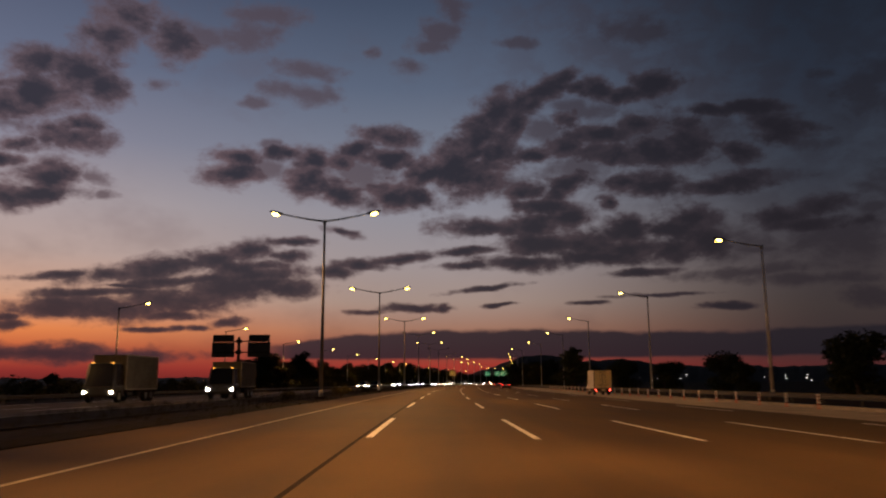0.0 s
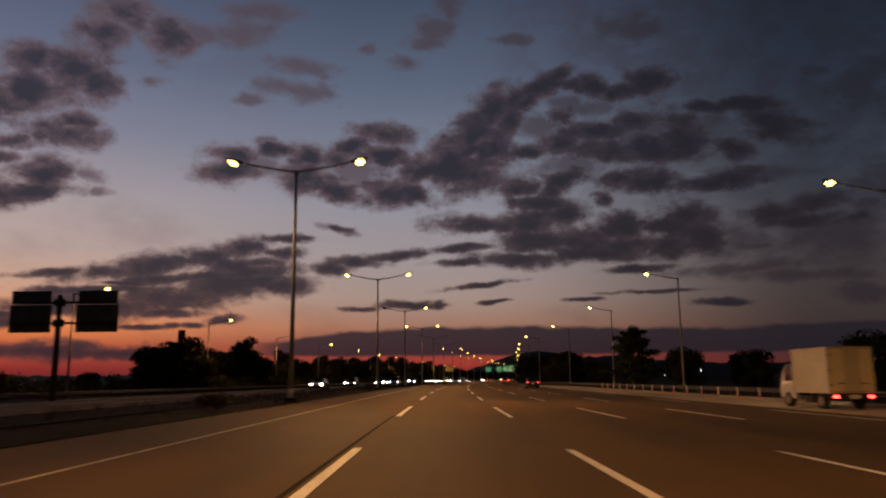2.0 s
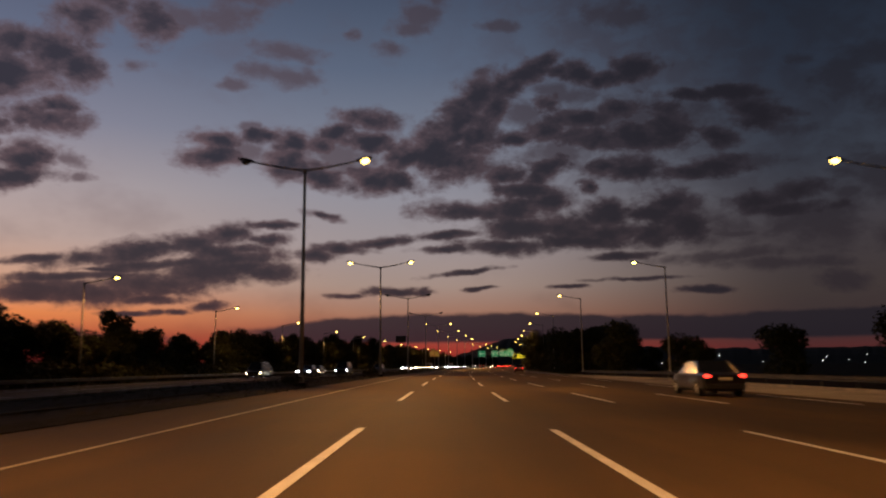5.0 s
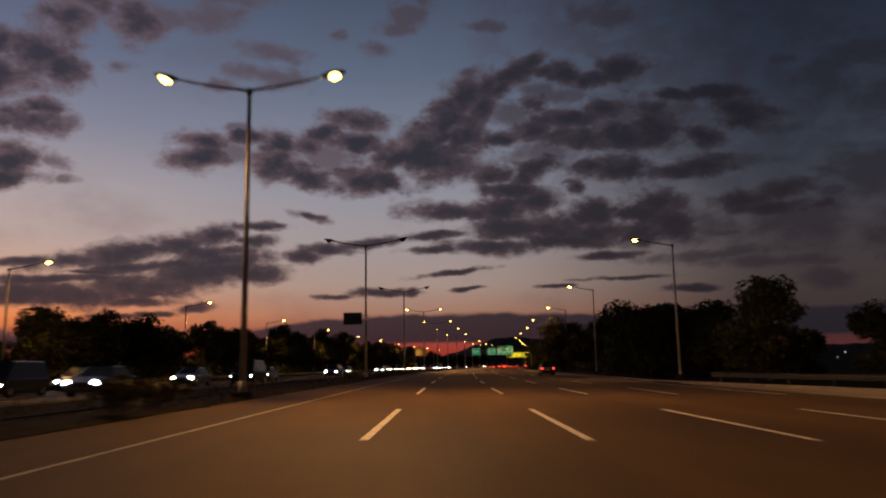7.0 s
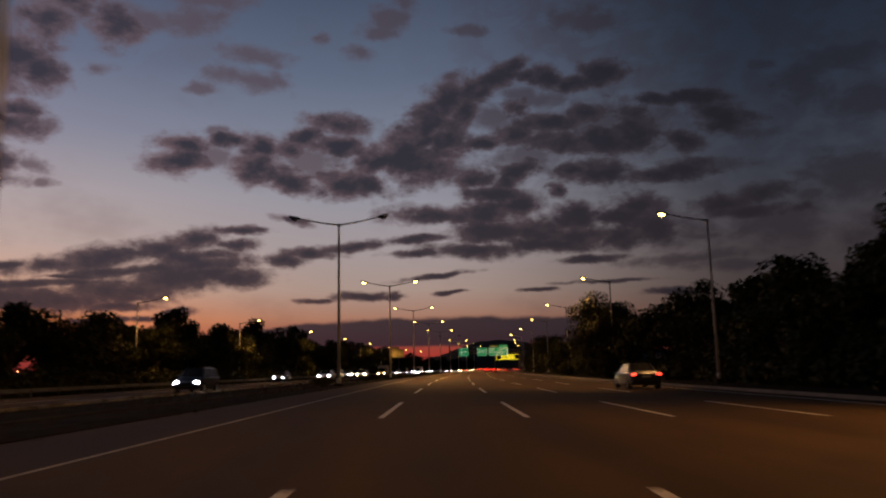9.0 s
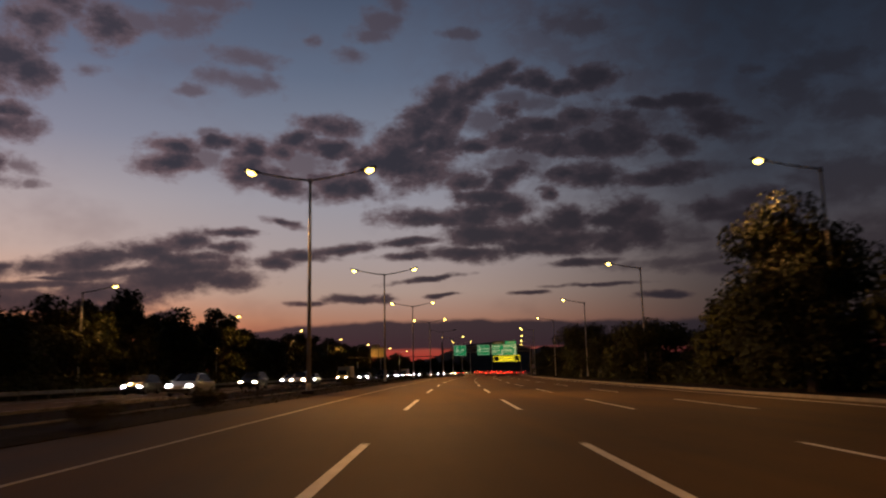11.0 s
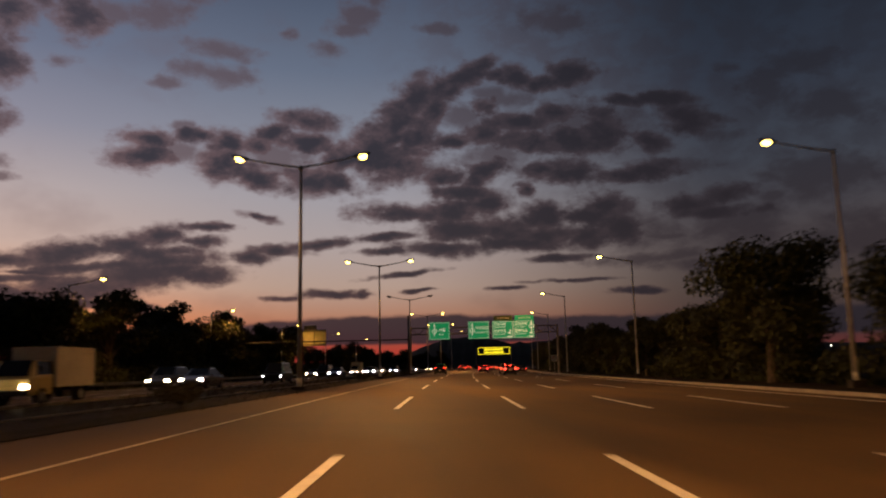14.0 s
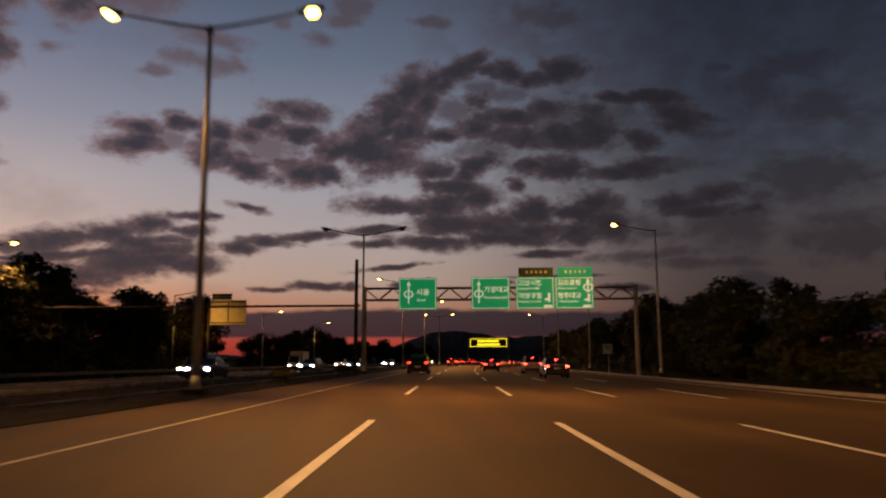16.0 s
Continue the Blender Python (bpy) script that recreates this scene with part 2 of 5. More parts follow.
# the long flat bank over the skyline
sway, _ = fractal(sky, stretched.outputs[0], 0.5, 4.0, 0.5)
sway = maths(sky, "SUBTRACT", sway, 0.5)
crest = maths(sky, "ADD", ranged(sky, azimuth, -15.0, 0.0, 2.9, 3.95), ranged(sky, azimuth, 6.0, 16.0, 0.0, -0.35))
crest = maths(sky, "MULTIPLY_ADD", sway, 1.0, crest)
foot = maths(sky, "MULTIPLY_ADD", sway, 0.35, 1.75)
bank = maths(sky, "MULTIPLY", ranged(sky, maths(sky, "SUBTRACT", height, foot), -0.15, 0.15), ranged(sky, maths(sky, "SUBTRACT", height, crest), -0.25, 0.15, 1.0, 0.0))
bank = maths(sky, "MULTIPLY", bank, ranged(sky, azimuth, -16.0, -11.0, 0.0, 0.96))
cover = maths(sky, "MAXIMUM", cover, bank)
thick = maths(sky, "MAXIMUM", thick, maths(sky, "MULTIPLY", bank, 0.95))
# faint streaks everywhere, and cloud out of the film's sight
loose = ranged(sky, wisp, 0.52, 0.72, 0.0, 0.22)
cover = maths(sky, "MAXIMUM", cover, loose)
# a thin grey veil between the clouds away from the sunset
veil = maths(sky, "MULTIPLY", ranged(sky, azimuth, -3.0, 14.0), ranged(sky, height, 9.0, 15.0))
veil = maths(sky, "MULTIPLY", veil, ranged(sky, puff, 0.35, 0.62, 0.12, 0.5))
cover = maths(sky, "MAXIMUM", cover, veil)
cloud_glow = ramp(sky, up, [(0, 96, 40, 44), (3, 92, 60, 58), (7, 86, 68, 70), (14, 106, 84, 89), (22, 98, 82, 90), (60, 50, 50, 64)], FAR_SIDE)
cloud_dim = ramp(sky, up, [(0, 40, 32, 38), (3, 46, 38, 43), (8, 48, 42, 47), (15, 42, 41, 49), (24, 32, 34, 43), (60, 20, 22, 30)], FAR_SIDE)
edge_tint = mixed(sky, away, cloud_glow, cloud_dim)
core_glow = ramp(sky, up, [(0, 58, 34, 40), (3, 56, 44, 50), (8, 50, 45, 53), (15, 47, 45, 55), (24, 56, 52, 62), (60, 26, 28, 40)], FAR_SIDE)
core_dim = ramp(sky, up, [(0, 30, 27, 34), (3, 36, 32, 38), (8, 37, 33, 38), (15, 33, 30, 36), (24, 27, 27, 34), (60, 16, 18, 26)], FAR_SIDE)
core_tint = mixed(sky, away, core_glow, core_dim)
cloud_tint = mixed(sky, thick, edge_tint, core_tint)
air = mixed(sky, cover, clear_air, cloud_tint)
dusk = node(sky, "ShaderNodeVectorMath", operation="SCALE")
plug(sky, air, dusk.inputs[0])
plug(sky, night, dusk.inputs[3])
air = dusk.outputs[0]
# below the skyline nothing shines
ground_share = ranged(sky, height, -1.5, 0.0)
air = mixed(sky, ground_share, srgb(8, 7, 7), air)
shine = node(sky, "ShaderNodeBackground")
plug(sky, air, shine.inputs[0])
shine.inputs[1].default_value = 1.0
sky.links.new(shine.outputs[0], node(sky, "ShaderNodeOutputWorld").inputs[0])

# ======== materials ========


def material(name, base, second=None, scale=4.0, rough=0.7, metal=0.0, bump=0.0, bump_scale=40.0, wear=0.0, specular=0.5):
    """A paint, metal or earth: two colours mixed by broad and fine noise, with fine relief."""
    m = bpy.data.materials.new(name)
    m.use_nodes = True
    t = m.node_tree
    bsdf = t.nodes["Principled BSDF"]
    where = node(t, "ShaderNodeTexCoord").outputs["Object"]
    broad, _ = fractal(t, where, scale, 5.0, 0.6)
    fine, _ = fractal(t, where, scale * 9, 4.0, 0.6)
    both = maths(t, "ADD", maths(t, "MULTIPLY", broad, 0.65), maths(t, "MULTIPLY", fine, 0.35))
    second = second or tuple(c * 0.72 for c in base)
    tint = mixed(t, ranged(t, both, 0.36, 0.64), (*base, 1), (*second, 1))
    plug(t, tint, bsdf.inputs["Base Color"])
    plug(t, ranged(t, fine, 0.2, 0.8, max(rough - 0.12, 0.02), min(rough + 0.12, 1.0)), bsdf.inputs["Roughness"])
    bsdf.inputs["Metallic"].default_value = metal
    bsdf.inputs["Specular IOR Level"].default_value = specular
    if bump:
        relief, _ = fractal(t, where, bump_scale, 4.0, 0.6)
        n = node(t, "ShaderNodeBump")
        n.inputs["Strength"].default_value, n.inputs["Distance"].default_value = bump, 0.02
        plug(t, relief, n.inputs["Height"])
        t.links.new(n.outputs[0], bsdf.inputs["Normal"])
    return m


def shining(name, colour, strength):
    m = bpy.data.materials.new(name)
    m.use_nodes = True
    t = m.node_tree
    t.nodes.clear()
    e = node(t, "ShaderNodeEmission")
    e.inputs[0].default_value, e.inputs[1].default_value = (*colour, 1), strength
    t.links.new(e.outputs[0], node(t, "ShaderNodeOutputMaterial").inputs[0])
    return m


def asphalt():
    m = bpy.data.materials.new("worn_asphalt")
    m.use_nodes = True
    t = m.node_tree
    bsdf = t.nodes["Principled BSDF"]
    where = node(t, "ShaderNodeTexCoord").outputs["Object"]
    wide = node(t, "ShaderNodeVectorMath", operation="MULTIPLY")
    plug(t, where, wide.inputs[0])
    wide.inputs[1].default_value = (1.0, 0.06, 1.0)
    tracks, _ = fractal(t, wide.outputs[0], 0.55, 4.0, 0.55)
    stains, _ = fractal(t, where, 0.21, 5.0, 0.6)
    grain, _ = fractal(t, where, 60.0, 3.0, 0.7)
    tone = maths(t, "ADD", maths(t, "ADD", maths(t, "MULTIPLY", tracks, 0.5), maths(t, "MULTIPLY", stains, 0.3)), maths(t, "MULTIPLY", grain, 0.2))
    plug(t, mixed(t, ranged(t, tone, 0.36, 0.64), (0.036, 0.0245, 0.014, 1), (0.093, 0.063, 0.034, 1)), bsdf.inputs["Base Color"])
    plug(t, ranged(t, tone, 0.3, 0.7, 0.62, 0.82), bsdf.inputs["Roughness"])
    bsdf.inputs["Specular IOR Level"].default_value = 0.08
    n = node(t, "ShaderNodeBump")
    n.inputs["Strength"].default_value, n.inputs["Distance"].default_value = 0.5, 0.006
    plug(t, grain, n.inputs["Height"])
    t.links.new(n.outputs[0], bsdf.inputs["Normal"])
    return m


def leafy(name, dark, light):
    """Leaves that differ clump by clump."""
    m = bpy.data.materials.new(name)
    m.use_nodes = True
    t = m.node_tree
    bsdf = t.nodes["Principled BSDF"]
    geo = node(t, "ShaderNodeNewGeometry")
    which = node(t, "ShaderNodeObjectInfo")
    tone = maths(t, "ADD", maths(t, "MULTIPLY", geo.outputs["Random Per Island"], 0.7), maths(t, "MULTIPLY", which.outputs["Random"], 0.3))
    plug(t, mixed(t, tone, (*dark, 1), (*light, 1)), bsdf.inputs["Base Color"])
    bsdf.inputs["Roughness"].default_value = 0.65
    bsdf.inputs["Specular IOR Level"].default_value = 0.2
    return m


ASPHALT = asphalt()
PAINT_WHITE = material("white_road_paint", (0.68, 0.69, 0.71), (0.42, 0.42, 0.43), 3.0, 0.6, bump=0.3)
PAINT_YELLOW = material("yellow_road_paint", (0.38, 0.34, 0.24), (0.20, 0.175, 0.12), 3.0, 0.6, bump=0.3)
PAINT_WORN = material("worn_off_road_paint", (0.30, 0.25, 0.17), (0.16, 0.13, 0.09), 2.0, 0.7, bump=0.3)
TAR = material("tar_seam", (0.012, 0.010, 0.009), (0.02, 0.017, 0.015), 2.0, 0.9, bump=0.3, specular=0.05)
DARK_CONCRETE = material("dark_kerb_concrete", (0.05, 0.042, 0.034), (0.025, 0.021, 0.017), 1.2, 0.9, bump=0.4, specular=0.1)
# west rail's grey is lightened to stand for oncoming headlights; east rail is darker
RAIL_STEEL = material("headlit_rail_steel", (0.20, 0.19, 0.17), (0.12, 0.11, 0.10), 1.0, 0.6, 0.4)
DARK_RAIL_STEEL = material("dark_rail_metal", (0.06, 0.056, 0.05), (0.035, 0.033, 0.03), 1.0, 0.65, 0.3)
PALE_PAVING = material("pale_worn_paving", (0.36, 0.32, 0.26), (0.22, 0.19, 0.155), 0.35, 0.8, bump=0.4)
CONCRETE = material("kerb_concrete", (0.30, 0.27, 0.23), (0.18, 0.165, 0.145), 1.5, 0.85, bump=0.4, specular=0.2)
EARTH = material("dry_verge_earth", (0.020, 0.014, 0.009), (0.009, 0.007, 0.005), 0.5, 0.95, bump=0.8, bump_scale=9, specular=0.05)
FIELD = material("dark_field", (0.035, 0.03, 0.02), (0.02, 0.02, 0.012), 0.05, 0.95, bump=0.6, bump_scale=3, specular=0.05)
GRASS = leafy("verge_grass", (0.018, 0.016, 0.006), (0.06, 0.045, 0.018))
LEAF = leafy("tree_leaves", (0.012, 0.017, 0.006), (0.048, 0.053, 0.014))
NEEDLE = leafy("pine_needles", (0.012, 0.022, 0.010), (0.035, 0.05, 0.02))
SHRUB = leafy("shrub_leaves", (0.03, 0.028, 0.012), (0.07, 0.06, 0.025))
BARK = material("bark", (0.09, 0.065, 0.045), (0.04, 0.03, 0.022), 3.0, 0.95, bump=0.8, bump_scale=12)
STEEL = material("galvanised_steel", (0.42, 0.42, 0.40), (0.28, 0.28, 0.27), 1.2, 0.5, 0.75)
POLE_PAINT = material("grey_pole_paint", (0.50, 0.49, 0.46), (0.36, 0.35, 0.33), 1.0, 0.55, 0.15)
HOUSING = material("lamp_housing", (0.12, 0.12, 0.12), (0.07, 0.07, 0.07), 4.0, 0.5, 0.3)
RUST = material("weathered_dark_steel", (0.10, 0.075, 0.06), (0.05, 0.042, 0.036), 2.0, 0.7, 0.4, bump=0.3)
SIGN_BACK = material("sign_back_aluminium", (0.14, 0.13, 0.125), (0.09, 0.085, 0.08), 1.0, 0.55, 0.4)
LAMP_WARM = shining("street_lamp_glass", (1.0, 0.65, 0.12), 12.0)
LAMP_OFF = material("unlit_lamp_glass", (0.25, 0.25, 0.24), (0.18, 0.18, 0.18), 4.0, 0.25)

# ======== the line of the road ========
HEADING, BEND, BEND_MORE, STRAIGHT_FROM, CROSSFALL = 0.84892, -0.015684, -6.0328e-06, 760.0, 0.01614
MEDIAN = -7.94


def bearing(s):
    """The road's heading in degrees, s metres along."""
    q = min(s, STRAIGHT_FROM)
    return HEADING + BEND * q + BEND_MORE * q * q


def centre(s):
    q = min(s, STRAIGHT_FROM)
    x = -radians(HEADING * q + BEND * q * q / 2 + BEND_MORE * q ** 3 / 3)
    return x - (s - q) * math.tan(radians(bearing(s)))


def level(o):
    """Height of the paving, o metres to the right of the road's line: it falls to both sides of the median."""
    return -CROSSFALL * o if o > MEDIAN else -CROSSFALL * MEDIAN - CROSSFALL * (MEDIAN - o)


def spot(s, o, z=None):
    th = radians(bearing(s))
    return Vector((centre(s) + o * math.cos(th), s + o * math.sin(th), level(o) if z is None else z))


def stand(s, o, z=None, turn=0.0):
    """The pose of a thing that stands at (s, o), facing along the road; turn: degrees to its left."""
    return Matrix.Translation(spot(s, o, z)) @ pose(0, 0, 0, 0, 0, bearing(s) + turn)


# ======== mesh helpers ========


def part(name, bm, mat, parent=None, label="", smooth=False):
    """Links a bmesh as one mesh object, under its thing or part."""
    me = bpy.data.meshes.new(name)
    bmesh.ops.recalc_face_normals(bm, faces=bm.faces)
    bm.to_mesh(me)
    bm.free()
    me.materials.append(mat)
    if smooth:
        me.shade_smooth()
    ob = new(name, me)
    if parent is not None:
        ob.parent = parent
    if label:
        ob["label"] = label
    return ob


def thing(name, m=None, label="", category="", group="", kind=""):
    ob = new(name)
    ob.empty_display_size = 0.2
    if m is not None:
        ob.matrix_world = m
    return tagged(ob, label, category, group, kind)


def box(bm, x, y, z, sx, sy, sz, bevel=0.0, turn=None):
    """Adds a box with its centre at x, y, z; bevelled edges."""
    made = bmesh.ops.create_cube(bm, size=1.0)["verts"]
    bmesh.ops.scale(bm, vec=(sx, sy, sz), verts=made)
    if bevel:
        edges = list({e for v in made for e in v.link_edges})
        made = list({v for f in bmesh.ops.bevel(bm, geom=edges, offset=bevel, segments=2, affect="EDGES", profile=0.6)["faces"] for v in f.verts} | {v for v in made if v.is_valid})
    m = Matrix.Translation((x, y, z)) @ (turn if turn is not None else Matrix())
    bmesh.ops.transform(bm, matrix=m, verts=made)
    return bm


def rod(bm, a, b, r0, r1=None, sides=10):
    """Adds a round bar from a to b."""
    a, b = Vector(a), Vector(b)
    d = b - a
    m = Matrix.Translation((a + b) / 2) @ d.to_track_quat("Z", "Y").to_matrix().to_4x4()
    bmesh.ops.create_cone(bm, cap_ends=True, segments=sides, radius1=r0, radius2=r0 if r1 is None else r1, depth=d.length, matrix=m)
    return bm


def ribbon(profile, s0, s1, step=6.0):
    """A closed solid swept along the road; profile: corners (o, z) counted round."""
    bm = bmesh.new()
    n = max(2, int((s1 - s0) / step) + 1)
    rings = []
    for i in range(n):
        s = s0 + (s1 - s0) * i / (n - 1)
        rings.append([bm.verts.new(spot(s, o(s) if callable(o) else o, z)) for o, z in profile])
    k = len(profile)
    for a, b in zip(rings, rings[1:]):
        for j in range(k):
            bm.faces.new((a[j], a[(j + 1) % k], b[(j + 1) % k], b[j]))
    bm.faces.new(rings[0])
    bm.faces.new(rings[-1][::-1])
    return bm


def slab(o0, o1, s0, s1, top, thick, step=6.0):
    """A strip of paving that follows the crossfall, its top lifted by top."""
    return ribbon([(o0, level(o0) + top), (o1, level(o1) + top), (o1, level(o1) + top - thick), (o0, level(o0) + top - thick)], s0, s1, step)


# ======== ground and paving ========
S_BACK, S_FAR = -60.0, 1500.0
bm = bmesh.new()
N = 48
inner = [bm.verts.new((math.cos(2 * math.pi * i / N) * 400, 500 + math.sin(2 * math.pi * i / N) * 900, -0.75)) for i in range(N)]
outer = [bm.verts.new((math.cos(2 * math.pi * i / N) * 4800, 500 + math.sin(2 * math.pi * i / N) * 4800, -0.75)) for i in range(N)]
bm.faces.new(inner)
for i in range(N):
    bm.faces.new((inner[i], outer[i], outer[(i + 1) % N], inner[(i + 1) % N]))
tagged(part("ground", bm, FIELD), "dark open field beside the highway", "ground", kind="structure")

RIGHT_EDGE = 14.9
tagged(part("road", slab(-7.4, RIGHT_EDGE, S_BACK, S_FAR, 0.0, 0.7), ASPHALT), "worn dark asphalt carriageway of five lanes", "road", kind="structure")
tagged(part("road_oncoming", slab(-31.2, -15.6, S_BACK, S_FAR, 0.0, 0.7), ASPHALT), "worn dark asphalt carriageway of the oncoming traffic", "road", kind="structure")
# the slip road joins from the right and narrows to nothing


def slip_edge(s):
    return 20.1 if s < 208 else 20.1 - (20.1 - 15.0) * min(1.0, (s - 208) / 38)


bm = ribbon([(RIGHT_EDGE, level(RIGHT_EDGE) - 0.002), (slip_edge, level(19) + 0.02), (slip_edge, -0.7), (RIGHT_EDGE, -0.7)], S_BACK, 245)
tagged(part("slip_road", bm, PALE_PAVING), "pale asphalt of the slip road that joins the carriageway", "road", kind="structure")
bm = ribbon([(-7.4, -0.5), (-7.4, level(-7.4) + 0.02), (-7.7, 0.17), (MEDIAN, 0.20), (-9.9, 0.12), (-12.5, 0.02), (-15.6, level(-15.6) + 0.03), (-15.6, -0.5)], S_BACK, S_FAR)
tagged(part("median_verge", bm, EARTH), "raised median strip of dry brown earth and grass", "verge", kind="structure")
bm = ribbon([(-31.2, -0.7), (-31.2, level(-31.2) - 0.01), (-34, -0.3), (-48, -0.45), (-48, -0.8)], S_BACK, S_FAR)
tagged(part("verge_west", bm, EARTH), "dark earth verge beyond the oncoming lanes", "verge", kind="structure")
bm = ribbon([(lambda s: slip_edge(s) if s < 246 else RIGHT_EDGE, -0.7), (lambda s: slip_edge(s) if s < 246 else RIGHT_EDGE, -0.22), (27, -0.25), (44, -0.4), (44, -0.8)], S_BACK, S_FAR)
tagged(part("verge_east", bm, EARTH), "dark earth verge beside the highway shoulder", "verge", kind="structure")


def kerb(name, o0, o1, s0, s1, h, label, mat=CONCRETE):
    zs = [level(o(s0) if callable(o) else o) for o in (o0, o1)]
    bm = ribbon([(o0, -0.4), (o0, zs[0] + h), (o1, zs[1] + h), (o1, -0.4)], s0, s1)
    return tagged(part(name, bm, mat), label, "kerb", kind="structure")


# one gutter edge: dark concrete up to 300 m, pale beyond
kerb("kerb_median", -10.75, -10.55, S_BACK, 300, 0.06, "low dark concrete gutter edge in the median", DARK_CONCRETE)
kerb("kerb_median_pale", -10.72, -10.58, 300, S_FAR, 0.06, "low pale concrete gutter edge in the median")
kerb("kerb_oncoming", -15.62, -15.38, 150, S_FAR, 0.14, "pale concrete kerb along the oncoming lanes")
kerb("kerb_east", RIGHT_EDGE - 0.005, RIGHT_EDGE + 0.28, 245, S_FAR, 0.14, "pale concrete kerb along the shoulder")
kerb("kerb_slip_road", lambda s: slip_edge(s) - 0.005, lambda s: slip_edge(s) + 0.28, S_BACK, 245, 0.2, "pale concrete kerb along the slip road")

# painted lines
MARK = 0.004


def line(name, o, s0, s1, width, mat, label):
    return tagged(part(name, slab(o - width / 2, o + width / 2, s0, s1, MARK, 0.02), mat), label, "road marking", kind="structure")


line("edge_line_median", -5.08, S_BACK, S_FAR, 0.09, PAINT_YELLOW, "worn yellow edge line beside the median")
line("edge_line_oncoming", -16.3, S_BACK, S_FAR, 0.16, PAINT_WORN, "worn yellow edge line of the oncoming lanes")
line("edge_line_far", -30.3, S_BACK, S_FAR, 0.15, PAINT_WHITE, "worn white outer edge line of the oncoming lanes")
line("edge_line_east", 13.5, 225, S_FAR, 0.17, PAINT_WHITE, "worn white edge line beside the shoulder")
line("tar_seam", -1.97, S_BACK, 78, 0.07, TAR, "dark tar seam along the lane line")
DASH_START, DASH, PERIOD = -2.14, 8.7, 20.0


def dashes(name, o, k0, k1, width, label):
    road_lines = thing(name, None, label, "road marking", kind="structure")
    for k in range(k0, k1):
        s = DASH_START + PERIOD * k
        part("dash", slab(o - width / 2, o + width / 2, s, s + DASH, MARK, 0.02, 3.0), PAINT_WHITE, road_lines)


for o, width, far in ((-1.8, 0.145, 45), (1.76, 0.145, 45), (5.31, 0.13, 45), (9.05, 0.12, 45), (13.5, 0.14, 12), (-19.8, 0.15, 35), (-23.3, 0.15, 35), (-26.8, 0.15, 35)):
    dashes("lane_line", o, -2, far, width, "broken white lane line of worn paint")

# ======== street lamps ========
POLE_STEP, POLE_FIRST, SIDE_FIRST = 40.086, 12.9, 13.17
POLE_SHIFT = (0.0, -2.3, -1.8, 0.8, -0.9, 0.1, -1.8, -0.2, 0.8, 1.5, 1.3, 0.8, 0.9, 0.0)
SIDE_SHIFT = (0.0, 6.6, 2.4, 0.5, -0.9, 0.5, -0.6, -0.1, -0.2, -0.9, -0.5, -0.4, -1.7, 0.0)
POLE_TOP, HEAD_OUT = 11.79, 3.24
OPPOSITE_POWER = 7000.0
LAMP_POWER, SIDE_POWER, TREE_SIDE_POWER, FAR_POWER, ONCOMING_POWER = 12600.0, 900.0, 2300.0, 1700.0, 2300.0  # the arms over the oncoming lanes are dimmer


BEAMS = {}


def lamp_head(parent, side, tip, lit, power, throw, spread, along):
    """A cobra head at the end of an arm: housing, glass bowl."""
    x, y, z = tip
    bm = bmesh.new()
    tilt = pose(0, 0, 0, 0, -12 * side, 0)
    bmesh.ops.create_uvsphere(bm, u_segments=16, v_segments=10, radius=1.0, matrix=Matrix.Translation((x + side * 0.10, y, z + 0.03)) @ tilt @ Matrix.Diagonal((0.50, 0.19, 0.11, 1)))
    head = part("lamp_head", bm, HOUSING, parent, smooth=True)
    bm = bmesh.new()
    bmesh.ops.create_uvsphere(bm, u_segments=16, v_segments=10, radius=1.0, matrix=Matrix.Translation((x + side * 0.16, y, z - 0.05)) @ tilt @ Matrix.Diagonal((0.25, 0.19, 0.17, 1)))
    if lit:
        beam = BEAMS.get((power, spread))
        if beam is None:
            beam = BEAMS[power, spread] = bpy.data.lights.new("sodium_beam", "SPOT")
            beam.energy, beam.color, beam.spot_size, beam.spot_blend, beam.shadow_soft_size = power, (1.0, 0.46, 0.13), radians(spread), 1.0, 0.12
        for lean in (-along, along) if along else (0,):  # thrown out over the lanes, and up and down the road
            ob = new("lamp_beam", beam)
            ob.parent = head
            ob.matrix_local = pose(x + side * 0.16, y, z - 0.37, lean, -throw * side, 0)
    part("glass_bowl", bm, LAMP_WARM if lit else LAMP_OFF, head, "glowing warm yellow bowl" if lit else "dark unlit bowl", smooth=True)


